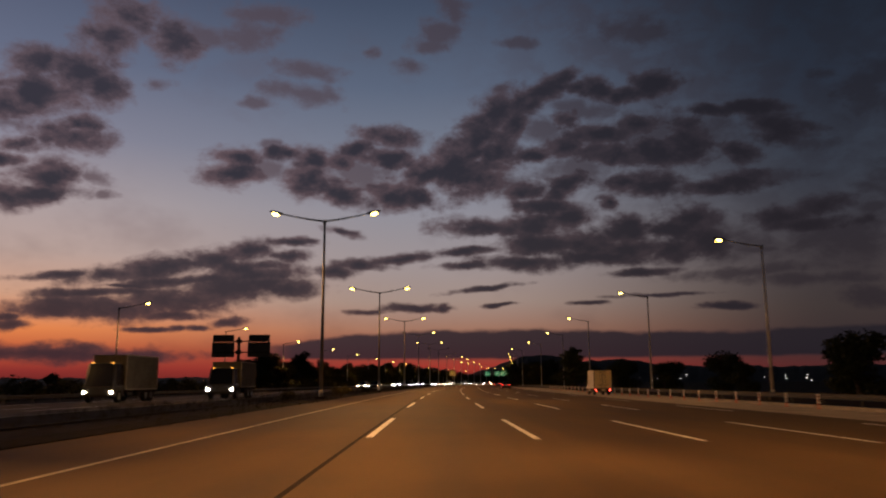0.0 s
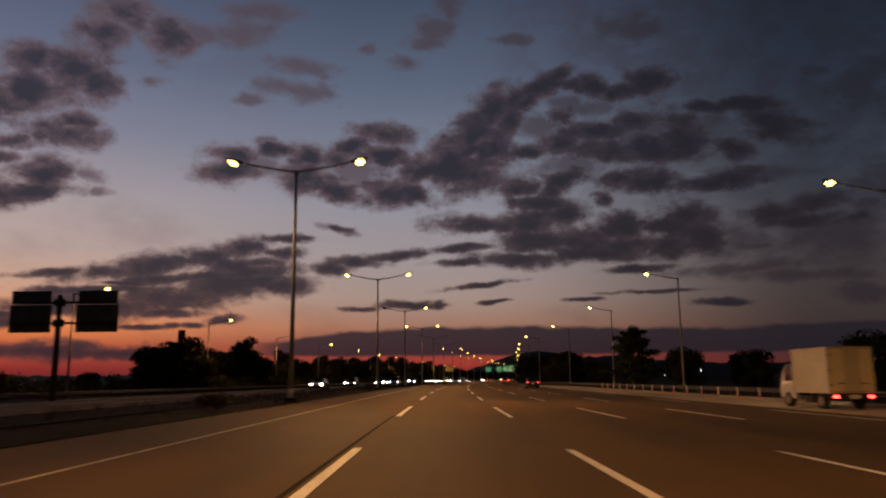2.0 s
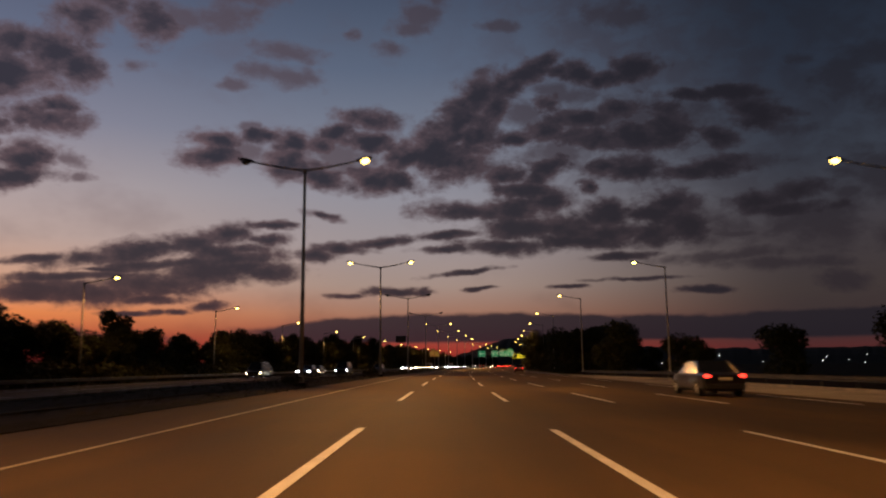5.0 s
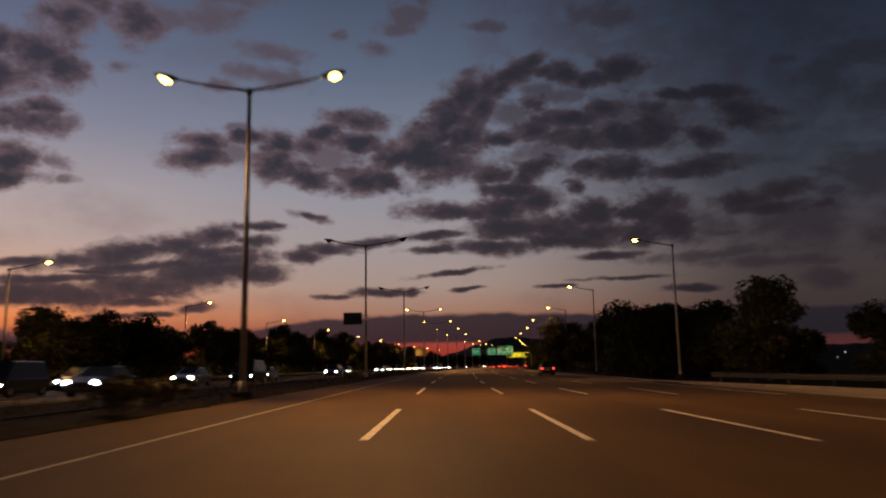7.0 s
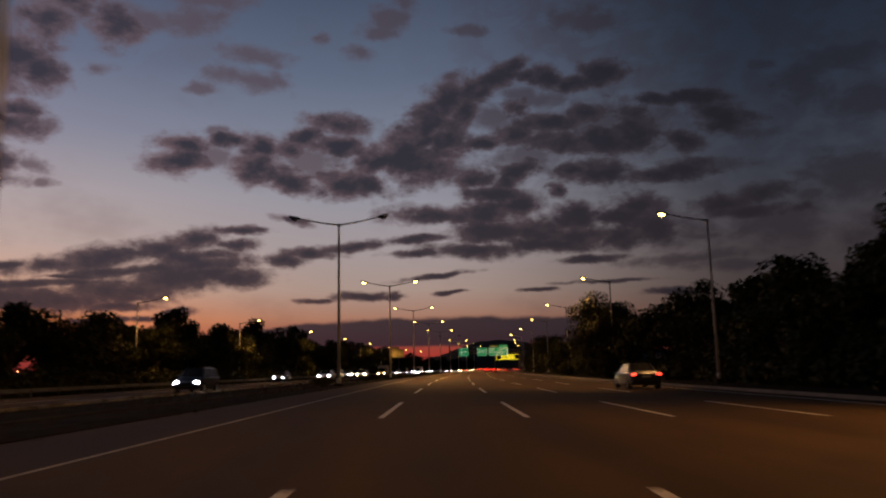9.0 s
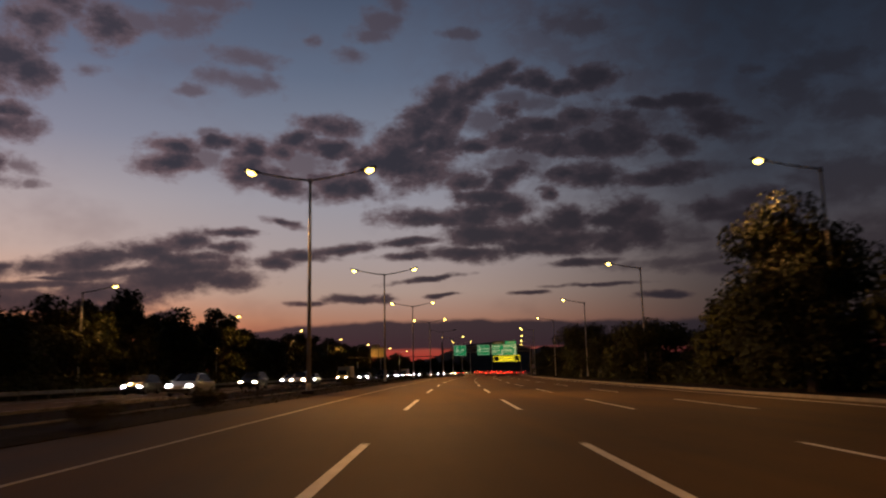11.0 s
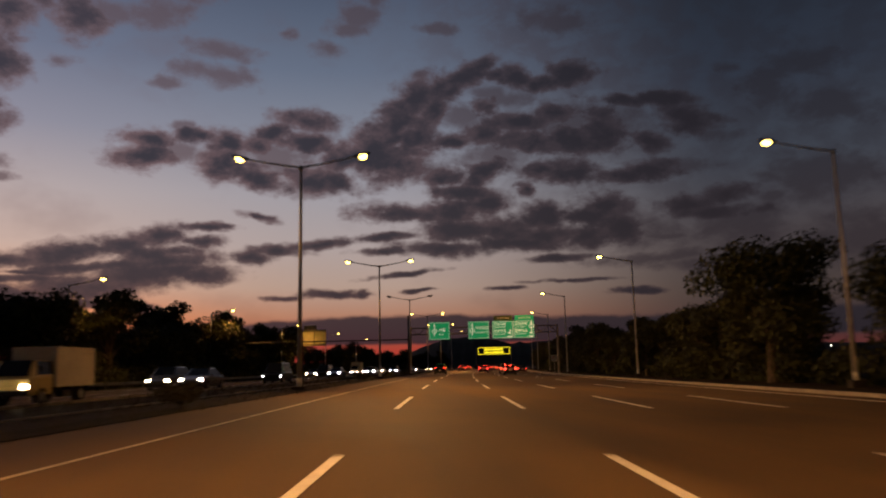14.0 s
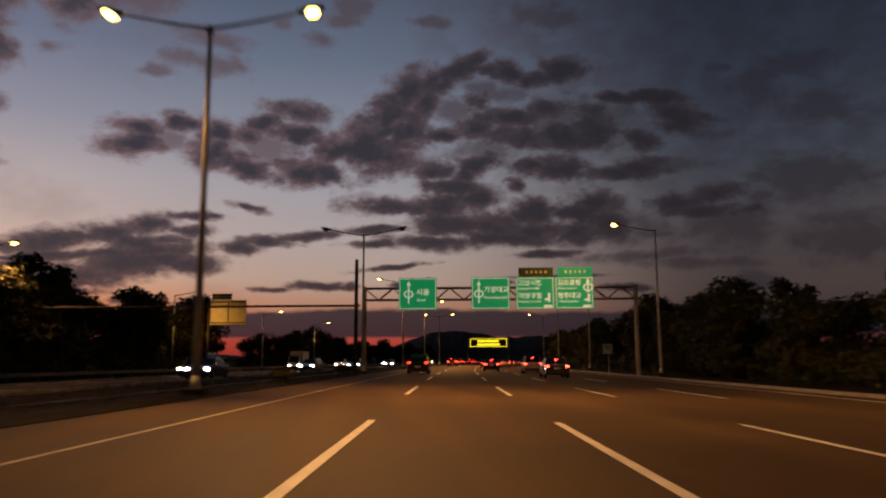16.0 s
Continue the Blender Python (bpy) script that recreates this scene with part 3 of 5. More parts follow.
def street_lamp(m, arms, lit, label, power=LAMP_POWER, throw=34, spread=106, tall=POLE_TOP):
    """A tapered pole with one or two rising arms; arms: -1 to the left, 1 to the right."""
    lamp = thing("street_lamp", m, label, "street lamp", "street lamps along the highway")
    bm = bmesh.new()
    rod(bm, (0, 0, 0.25), (0, 0, tall - 0.1), 0.125, 0.07, 14)
    rod(bm, (0, 0, 0.25), (0, 0, 0.75), 0.16, 0.135, 14)
    part("pole", bm, POLE_PAINT, lamp, smooth=True)
    bm = bmesh.new()
    box(bm, 0, 0, 0.1, 0.62, 0.62, 0.5, 0.03)
    part("base", bm, DARK_CONCRETE, lamp)
    bm = bmesh.new()
    rod(bm, (0, 0, tall - 0.18), (0, 0, tall + 0.06), 0.12, 0.1, 12)
    part("collar", bm, STEEL, lamp, smooth=True)
    for side, on in zip(arms, lit):
        bm = bmesh.new()
        pts = [(side * HEAD_OUT * q, 0, tall - 0.02 + 0.60 * q ** 1.25) for q in (0, 0.3, 0.6, 0.9)]
        for i, (a, b) in enumerate(zip(pts, pts[1:])):
            rod(bm, a, b, 0.065 - 0.008 * i, 0.057 - 0.008 * i, 10)
        part("arm", bm, POLE_PAINT, lamp, smooth=True)
        lamp_head(lamp, side, (side * (HEAD_OUT - 0.12), 0, tall + 0.56), on, *((ONCOMING_POWER, 14, 156, 0) if side < 0 and len(arms) == 2 else (power, throw, spread, 32 if len(arms) == 2 else 0)))
    return lamp


both = street_lamp(stand(POLE_FIRST, MEDIAN, 0.0), (-1, 1), (True, True), "tall grey double-armed street lamp, both heads glowing warm yellow")
for k in range(-1, 16):
    if k == 0:
        continue
    m = stand(POLE_FIRST + POLE_STEP * k + (POLE_SHIFT[k] if 0 <= k < 14 else 0), MEDIAN, 0.0)
    if k in (6, 7, 12):
        street_lamp(m, (-1, 1), (False, False), "tall grey double-armed street lamp with both heads dark")
    elif k == 4:
        street_lamp(m, (-1, 1), (False, True), "tall grey double-armed street lamp with one head lit")
    else:
        copy_thing(both, m)


def side_place(k):
    """How far right the lamps stand: further out along the slip road."""
    return {1: 24.8, 2: 25.0, 3: 24.0, 4: 24.3, 5: 22.8, 6: 19.4, 7: 19.0, 8: 19.7, 9: 19.2, 10: 19.3, 11: 18.2, 12: 16.1}.get(k, 23.5 if k < 1 else 17.2)


single = None
for k in range(-1, 16):
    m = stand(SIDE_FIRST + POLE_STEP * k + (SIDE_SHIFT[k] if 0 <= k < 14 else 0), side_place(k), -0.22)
    if single is None:
        single = street_lamp(m, (-1,), (True,), "tall grey single-armed street lamp glowing warm yellow", SIDE_POWER, 25, 110)
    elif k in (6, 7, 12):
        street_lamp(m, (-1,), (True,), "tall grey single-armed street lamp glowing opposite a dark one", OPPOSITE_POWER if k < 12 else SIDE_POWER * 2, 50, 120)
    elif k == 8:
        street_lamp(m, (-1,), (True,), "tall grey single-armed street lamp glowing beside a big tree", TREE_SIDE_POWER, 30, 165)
    else:
        copy_thing(single, m)
left = None
for k in range(-1, 16):
    m = stand(POLE_FIRST - 6.0 + POLE_STEP * k, -37.2, -0.45, 0)
    if left is None:
        left = street_lamp(m, (1,), (True,), "tall grey single-armed street lamp beyond the oncoming lanes", FAR_POWER, 4, 172, POLE_TOP - 1.6)
    else:
        copy_thing(left, m)

# ======== trees and shrubs ========
CHANCE = random.Random(7)


def leaf_cloud(bm, centre_, radius, count, size, rng, flat=0.8):
    """Scatters small bent leaves through a clump, denser towards its skin."""
    for _ in range(count):
        d = Vector((rng.gauss(0, 1), rng.gauss(0, 1), rng.gauss(0, 1))).normalized()
        r = radius * (0.45 + 0.6 * rng.random() ** 0.6)
        p = Vector(centre_) + Vector((d.x * r, d.y * r, d.z * r * flat))
        n = (d + Vector((rng.uniform(-0.9, 0.9), rng.uniform(-0.9, 0.9), rng.uniform(-0.5, 0.9)))).normalized()
        a = n.orthogonal().normalized()
        a.rotate(Matrix.Rotation(rng.uniform(0, 6.28), 3, n))
        b = n.cross(a)
        s = size * rng.uniform(0.6, 1.4)
        v = [bm.verts.new(p + a * s * x + b * s * y + n * s * z) for x, y, z in ((-1, 0, 0), (0, -0.55, 0.12), (1, 0, 0), (0, 0.55, 0.12))]
        bm.faces.new(v)


def broadleaf(name, tall, wide, seed, mat, leaves=6500, size=0.235, skirt=0.12):
    """A tree with a tapered trunk, forked limbs and a ragged crown of leaf clumps, as a thing to copy."""
    rng = random.Random(seed)
    tree = thing(name)
    bm = bmesh.new()
    fork = tall * rng.uniform(0.22, 0.32)
    lean = Vector((rng.uniform(-0.25, 0.25), rng.uniform(-0.25, 0.25), fork))
    rod(bm, (0, 0, -0.5), lean, 0.035 * tall, 0.026 * tall, 9)
    clumps = []
    for i in range(14):
        a = i * 2.4 + rng.uniform(-0.4, 0.4)
        h = rng.uniform(0.0, 0.97)
        reach = wide * math.sin(math.pi * min(1, max(0.1, 0.12 + 0.83 * h))) ** 0.7 * rng.uniform(0.45, 0.95)
        tip = Vector((math.cos(a) * reach, math.sin(a) * reach, tall * (0.1 + 0.82 * h)))
        mid = lean.lerp(tip, 0.5) + Vector((0, 0, 0.08 * tall))
        rod(bm, lean, mid, 0.016 * tall, 0.011 * tall, 6)
        rod(bm, mid, tip, 0.011 * tall, 0.004 * tall, 5)
        clumps.append((tip, wide * rng.uniform(0.36, 0.56)))
        for _ in range(2):
            off = Vector((rng.uniform(-1, 1), rng.uniform(-1, 1), rng.uniform(-0.7, 0.8))) * wide * 0.45
            clumps.append((tip * 0.9 + off + Vector((0, 0, 0.03 * tall)), wide * rng.uniform(0.2, 0.38)))
    clumps.append((Vector((0, 0, tall * 0.62)), wide * 0.62))
    part("trunk", bm, BARK, tree)
    bm = bmesh.new()
    total = sum(r * r for _, r in clumps)
    for c, r in clumps:
        leaf_cloud(bm, c, r, int(leaves * r * r / total), size, rng)
    part("crown", bm, mat, tree)
    return tree


def pine(name, tall, wide, seed):
    """A conifer with flat whorls of needle sprays and gaps between them."""
    rng = random.Random(seed)
    tree = thing(name)
    bm = bmesh.new()
    rod(bm, (0, 0, -0.5), (0.2, 0, tall * 0.55), 0.2, 0.13, 9)
    rod(bm, (0.2, 0, tall * 0.55), (0.05, 0.1, tall * 0.98), 0.13, 0.03, 7)
    leaves = bmesh.new()
    for i in range(38):
        h = 0.16 + 0.82 * i / 37
        a = i * 2.4
        reach = wide * min(1.0, 2.4 * (1.04 - h)) ** 0.65 * rng.uniform(0.4, 1.1)
        root = Vector((0.12, 0, tall * h))
        tip = root + Vector((math.cos(a) * reach, math.sin(a) * reach, 0.10 * tall * rng.uniform(-0.3, 0.8)))
        rod(bm, root, tip, 0.05, 0.015, 5)
        for q in (0.35, 0.65, 1.0):
            leaf_cloud(leaves, root.lerp(tip, q), 0.66 * rng.uniform(0.6, 1.4), 80, 0.17, rng, 0.6)
    part("trunk", bm, BARK, tree)
    part("crown", leaves, NEEDLE, tree)
    return tree


KINDS = [broadleaf("tree", 9.0, 3.6, 11, LEAF), broadleaf("tree", 10.5, 3.9, 23, LEAF), broadleaf("tree", 8.0, 3.9, 37, LEAF),
         broadleaf("tree", 11.0, 3.3, 41, LEAF), broadleaf("tree", 7.0, 3.2, 59, LEAF, 5200), broadleaf("tree", 10.5, 3.9, 71, LEAF, 16000, 0.15), broadleaf("tree", 9.0, 4.0, 83, LEAF, 15000, 0.15)]
for k_ in KINDS:
    tagged(k_, "dense dark green broadleaf tree in the roadside belt", "tree", "trees along the highway")
used = set()


def plant(kind_no, s, o, size=1.0, z=-0.35, label=""):
    """Stands a tree of that kind at (s, o); the first of a kind is moved, the rest are copies."""
    m = stand(s, o, z, CHANCE.uniform(0, 360)) @ Matrix.Diagonal((size, size, size * CHANCE.uniform(0.93, 1.07), 1))
    k = KINDS[kind_no]
    if kind_no in used:
        ob = k.copy()
        scene.collection.objects.link(ob)
        for child in k.children:
            c = child.copy()
            scene.collection.objects.link(c)
            c.parent = ob
        ob.matrix_world = m
    else:
        used.add(kind_no)
        k.matrix_world = m
        ob = k
    if label:
        ob["label"] = label
    return ob


def belt(s0, s1, step, rows, size, gaps=()):
    s = s0
    while s < s1:
        for o, jitter in rows:
            at_s, at_o = s + CHANCE.uniform(-0.45, 0.45) * step, o + CHANCE.uniform(-jitter, jitter)
            scale = size * CHANCE.uniform(0.8, 1.12)
            if not any(a < at_s < b for a, b in gaps):
                plant(CHANCE.randrange(5), at_s, at_o, scale)
        s += step


belt(160, 325, 7.6, ((-38.5, 1.3), (-44.5, 2)), 0.80)
belt(325, 395, 7.6, ((-38.5, 1.3), (-44.5, 2)), 0.98)
belt(395, 540, 7.6, ((-38.5, 1.3), (-44.5, 2)), 1.12)
belt(585, 860, 15, ((-42, 2), (-50, 3)), 0.95)
belt(280, 328, 7.4, ((25.0, 1.5), (31, 2)), 0.95)
belt(449, 620, 7.4, ((21.0, 1.2), (27.5, 2)), 0.76)
belt(640, 860, 16, ((22.5, 2), (30, 3)), 1.0)
plant(5, 333.5, 18.2, 0.97, label="big broadleaf tree, its crown lit yellow-green by a street lamp")
plant(6, 338.5, 20.5, 1.05)
plant(1, 327.0, 23.0, 0.95)
plant(6, 425.0, 20.0, 1.04, label="round green broadleaf tree standing in front of the belt")
for kind_no, s, o, size in ((0, 242.4, 22.8, 0.80), (2, 242.0, 32.0, 0.72), (2, 263.0, 18.0, 0.90), (6, 266.0, 22.3, 0.86), (2, 258.5, 25.0, 0.7), (2, 274.0, 23.5, 0.85),
                            (2, 346.0, 19.8, 0.80), (4, 352.0, 22.0, 0.75), (2, 374.0, 18.6, 0.76), (2, 380.5, 23.0, 0.82), (4, 377.0, 27.0, 0.8), (6, 412.0, 22.0, 0.80), (2, 407.0, 25.5, 0.75),
                            (4, 432.0, 24.0, 0.9), (2, 438.5, 20.2, 0.74), (4, 444.5, 21.5, 0.92)):
    plant(kind_no, s, o, size)
# loose bushes before the belts begin
for s, o, size in ((138, -50, 0.42), (124, -64, 0.5), (147, -45, 0.45), (96, -70, 0.5), (100, 62, 0.8), (128, 48, 0.7), (150, 52, 0.9), (172, 46, 0.8), (190, 40, 0.8), (84, 44, 1.0),
                   (76, 50, 1.1), (205, 44, 0.95), (222, 38, 0.85), (240, 34, 0.6), (252, 30, 0.6), (212, 58, 1.0), (558, -60, 0.5), (570, -50, 0.6)):
    plant(CHANCE.choice((2, 4)), s, o, size, -0.7, "low dark bushy tree on the open verge")
lone = tagged(pine("pine_tree", 8.0, 3.8, 5), "dark pine tree with flat ragged branches standing alone", "tree", "trees along the highway")
lone.matrix_world = stand(160, 24.5, -0.3)

# undergrowth at the foot of the belts


def undergrowth(name, o, s0, s1, step, label):
    rng = random.Random(31)
    bm = bmesh.new()
    s = s0
    while s < s1:
        p = spot(s, o + rng.uniform(-0.9, 0.9), rng.uniform(0.2, 0.9))
        leaf_cloud(bm, p, rng.uniform(1.1, 2.1), 230, 0.2, rng)
        s += step * rng.uniform(0.6, 1.4)
    tagged(part(name, bm, LEAF), label, "undergrowth", kind="stuff")


undergrowth("undergrowth_west", -35.2, 156, 545, 2.2, "dark tangled undergrowth at the foot of the trees")
undergrowth("hedge_west", -43.0, 30, 162, 2.4, "low dark scrub along the far side of the oncoming lanes")
undergrowth("undergrowth_east", 21.6, 264, 620, 2.2, "dark tangled undergrowth below the roadside trees")

# shrubs on the median


def shrub(seed):
    rng = random.Random(seed)
    bush = thing("shrub")
    bm = bmesh.new()
    leaves = bmesh.new()
    for _ in range(7):
        tip = Vector((rng.uniform(-0.55, 0.55), rng.uniform(-0.55, 0.55), rng.uniform(0.35, 0.75)))
        rod(bm, (0, 0, -0.1), tip, 0.02, 0.008, 5)
        leaf_cloud(leaves, tip, 0.34, 70, 0.075, rng)
    part("stem", bm, BARK, bush)
    part("foliage", leaves, SHRUB, bush)
    return tagged(bush, "low dark brownish shrub on the earth median", "shrub", "shrubs on the median")


bush = shrub(3)
bush.matrix_world = stand(57, -7.6, 0.15)
for s, o, size in ((203, -6.9, 1.25), (206, -8.4, 1.1), (41, -8.2, 0.9), (79, -7.4, 0.9), (127, -7.2, 1.0), (172, -8.4, 0.9), (243, -7.5, 0.9), (286, -7.3, 1.0), (310, -7.4, 0.8),
                   (318, -7.1, 0.9), (352, -8.2, 1.1), (398, -7.6, 1.0), (441, -7.3, 1.1), (468, -8.3, 1.0), (484, -7.2, 1.2)):
    copy_thing(bush, stand(s, min(o, -8.0), 0.12, CHANCE.uniform(0, 360))).scale = (size, size, size * 0.9)

# dry grass tufts along both edges of the median
bm = bmesh.new()
rng = random.Random(12)
for _ in range(14000):
    s, o = rng.uniform(-10, 540), rng.choice((-7.6, -8.1, -9.0, -9.8, -11.2, -12.4, -13.8, -15.0)) + rng.uniform(-0.5, 0.5)
    p = spot(s, o, 0.1)
    h, a = rng.uniform(0.08, 0.28), rng.uniform(0, 6.28)
    d = Vector((math.cos(a), math.sin(a), 0)) * 0.03
    v = [bm.verts.new(q) for q in (p - d, p + d, p + Vector((rng.uniform(-0.1, 0.1), rng.uniform(-0.1, 0.1), h)))]
    bm.faces.new(v)
tagged(part("grass_tufts", bm, GRASS), "dry brown grass tufts on the median", "grass", kind="stuff")

# ======== guard rails, posts, signs ========


def guard_rail(name, o, s0, s1, base, label, mat=STEEL):
    """A corrugated steel beam on posts; o may follow the road's edge."""
    at_o = o if callable(o) else (lambda s: o)
    rail = thing(name, None, label, "guard rail", kind="structure")
    shape = ((0.0, 0.0), (0.045, 0.05), (0.0, 0.11), (0.0, 0.19), (0.045, 0.25), (0.0, 0.31), (-0.012, 0.31), (0.03, 0.25), (-0.012, 0.19), (-0.012, 0.11), (0.03, 0.05), (-0.012, 0.0))
    bm = ribbon([((lambda s, d=d: at_o(s) + d), base + 0.45 + z) for d, z in shape], s0, s1, 8.0)
    part("beam", bm, mat, rail)
    me = None
    s = s0 + 1
    while s < s1:
        if me is None:
            bm = bmesh.new()
            rod(bm, (0, 0, -0.4), (0, 0, 0.82), 0.06, 0.06, 8)
            first = part("post", bm, mat, rail)
            me = first.data
            ob = first
        else:
            ob = new("post", me)
            ob.parent = rail
        ob.matrix_world = stand(s, at_o(s) + 0.11, base)
        s += 4.0


guard_rail("guard_rail_west", -32.0, -60, 760, -0.35, "steel guard rail beyond the oncoming lanes, grey lightened for headlights", RAIL_STEEL)
guard_rail("guard_rail_east", lambda s: slip_edge(s) + 1.15, -60, 238, -0.3, "dark steel guard rail beside the shoulder", DARK_RAIL_STEEL)

DELINEATOR_WHITE = material("delineator_white", (0.75, 0.74, 0.72), (0.55, 0.54, 0.52), 5.0, 0.4)
DELINEATOR_RED = material("delineator_orange", (0.55, 0.10, 0.04), (0.40, 0.07, 0.03), 5.0, 0.45)
marker = thing("delineator_post", stand(41.8, 19.5, -0.29), "short white delineator post with orange bands at the slip road", "delineator", "delineators along the slip road")
bm = bmesh.new()
rod(bm, (0, 0, 0), (0, 0, 0.05), 0.11, 0.10, 12)
rod(bm, (0, 0, 0.05), (0, 0, 0.74), 0.045, 0.04, 12)
part("tube", bm, DELINEATOR_RED, marker, smooth=False)
for z in (0.28, 0.46, 0.64):
    bm = bmesh.new()
    rod(bm, (0, 0, z), (0, 0, z + 0.13), 0.06, 0.06, 12)
    part("reflective_band", bm, DELINEATOR_WHITE, marker)
for k in range(1, 31):
    copy_thing(marker, stand(41.8 + 3.8 * k, 19.5, -0.29))

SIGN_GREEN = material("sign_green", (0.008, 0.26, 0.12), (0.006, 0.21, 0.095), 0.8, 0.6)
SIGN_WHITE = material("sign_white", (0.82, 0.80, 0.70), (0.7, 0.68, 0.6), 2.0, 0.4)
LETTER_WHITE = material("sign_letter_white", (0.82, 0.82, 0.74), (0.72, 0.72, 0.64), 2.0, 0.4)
for brightened, glow_tint, strength in ((SIGN_GREEN, (0.004, 0.26, 0.09, 1), 0.5), (LETTER_WHITE, (0.80, 0.86, 0.66, 1), 0.36)):  # emission added to brighten the gantry sign faces and their letters
    brightened.node_tree.nodes["Principled BSDF"].inputs["Emission Color"].default_value = glow_tint
    brightened.node_tree.nodes["Principled BSDF"].inputs["Emission Strength"].default_value = strength
SIGN_RED = material("sign_red", (0.55, 0.05, 0.03), (0.4, 0.04, 0.03), 2.0, 0.4)
SIGN_DARK = material("sign_dark_olive", (0.10, 0.17, 0.05), (0.07, 0.12, 0.04), 1.0, 0.5)
SIGN_OLIVE = material("sign_olive_back", (0.60, 0.54, 0.27), (0.48, 0.43, 0.20), 1.0, 0.55)
GANTRY_PAINT = material("gantry_paint", (0.30, 0.26, 0.20), (0.18, 0.15, 0.12), 0.8, 0.6, 0.2)
VMS_BLACK = material("message_board_black", (0.02, 0.02, 0.02), (0.012, 0.012, 0.012), 2.0, 0.4)
VMS_YELLOW = shining("message_board_diodes", (1.0, 0.80, 0.03), 1.3)


def words(text, size, parent, x, z, mat, depth=0.01, y=-0.06, align="LEFT"):
    """Letters as a mesh on the face of a sign; x, z: the start of the base line."""
    cu = bpy.data.curves.new("lettering", "FONT")
    cu.body, cu.size, cu.extrude, cu.align_x = text, size, depth / 2, align
    cu.resolution_u, cu.offset = 2, 0.018 * size
    tmp = new("lettering", cu)
    bpy.context.view_layer.update()
    me = bpy.data.meshes.new_from_object(tmp.evaluated_get(bpy.context.evaluated_depsgraph_get()))
    bpy.data.objects.remove(tmp)
    me.materials.clear()
    me.materials.append(mat)
    ob = new("lettering", me)
    ob.parent = parent
    ob.matrix_local = pose(x, y, z, 90)
    ob["label"] = "white lettering"
    return ob


def shield(parent, x, z, mat, tall=1.6):
    """The branching-road arrow of a direction sign: a shaft with a ring and a head."""
    bm = bmesh.new()
    box(bm, x, -0.055, z, 0.13, 0.012, tall, 0)
    v = [bm.verts.new((x + dx, -0.062, z + tall / 2 + dz)) for dx, dz in ((-0.2, -0.05), (0.2, -0.05), (0, 0.35))]
    bm.faces.new(v)
    arrow = part("arrow", bm, mat, parent, "white arrow")
    bm = bmesh.new()
    n = 20
    for i in range(n):
        a, b = 2 * math.pi * i / n, 2 * math.pi * (i + 1) / n
        bm.faces.new([bm.verts.new((x + math.cos(t) * r * 1.25, -0.064, z + math.sin(t) * r)) for t, r in ((a, 0.24), (b, 0.24), (b, 0.34), (a, 0.34))])
    part("ring", bm, mat, arrow)


def panel(parent, x0, x1, z0, z1, mat, border=True, y=0.0):
    """A sheet of a sign with a folded rim and back ribs."""
    bm = bmesh.new()
    box(bm, (x0 + x1) / 2, y, (z0 + z1) / 2, x1 - x0, 0.06, z1 - z0, 0.015)
    face = part("panel", bm, mat, parent)
    if border:
        bm = bmesh.new()
        w, q = 0.05, 0.07
        for a, b, c, d in ((x0 + q, x1 - q, z0 + q, z0 + q + w), (x0 + q, x1 - q, z1 - q - w, z1 - q), (x0 + q, x0 + q + w, z0 + q + w, z1 - q - w), (x1 - q - w, x1 - q, z0 + q + w, z1 - q - w)):
            box(bm, (a + b) / 2, y - 0.034, (c + d) / 2, b - a, 0.008, d - c)
        part("border", bm, LETTER_WHITE, face, "thin white border")
    bm = bmesh.new()
    for k in range(3):
        z = z0 + (z1 - z0) * (0.2 + 0.3 * k)
        box(bm, (x0 + x1) / 2, y + 0.07, z, (x1 - x0) * 0.96, 0.08, 0.08)
    part("rib", bm, STEEL, face)
    return face


# the sign bridge over the lanes
BRIDGE = 496.0
bridge = thing("sign_gantry", stand(BRIDGE, 0, 0), "grey steel truss sign gantry across the carriageway", "sign gantry")
bm = bmesh.new()
for y in (0.0, 0.55):
    for z in (6.35, 7.35):
        rod(bm, (-8.0, y, z), (15.2, y, z), 0.085, 0.085, 8)
part("chord", bm, GANTRY_PAINT, bridge)
n = 19
for i in range(n):
    x0 = -8.0 + 23.2 * i / n
    bm = bmesh.new()
    for y in (0.0, 0.55):
        a, b = ((x0, y, 6.35), (x0 + 23.2 / n, y, 7.35)) if i % 2 else ((x0, y, 7.35), (x0 + 23.2 / n, y, 6.35))
        rod(bm, a, b, 0.045, 0.045, 6)
    part("brace", bm, GANTRY_PAINT, bridge)
for x, ground_ in ((-8.0, -0.3), (15.2, -0.6)):
    bm = bmesh.new()
    for y in (0.0, 0.55):
        rod(bm, (x, y, ground_), (x, y, 7.5), 0.15, 0.13, 12)
    for z in (1.5, 3.2, 4.9, 6.35, 7.35):
        rod(bm, (x, 0, z), (x, 0.55, z), 0.06, 0.06, 8)
    part("column", bm, GANTRY_PAINT, bridge)


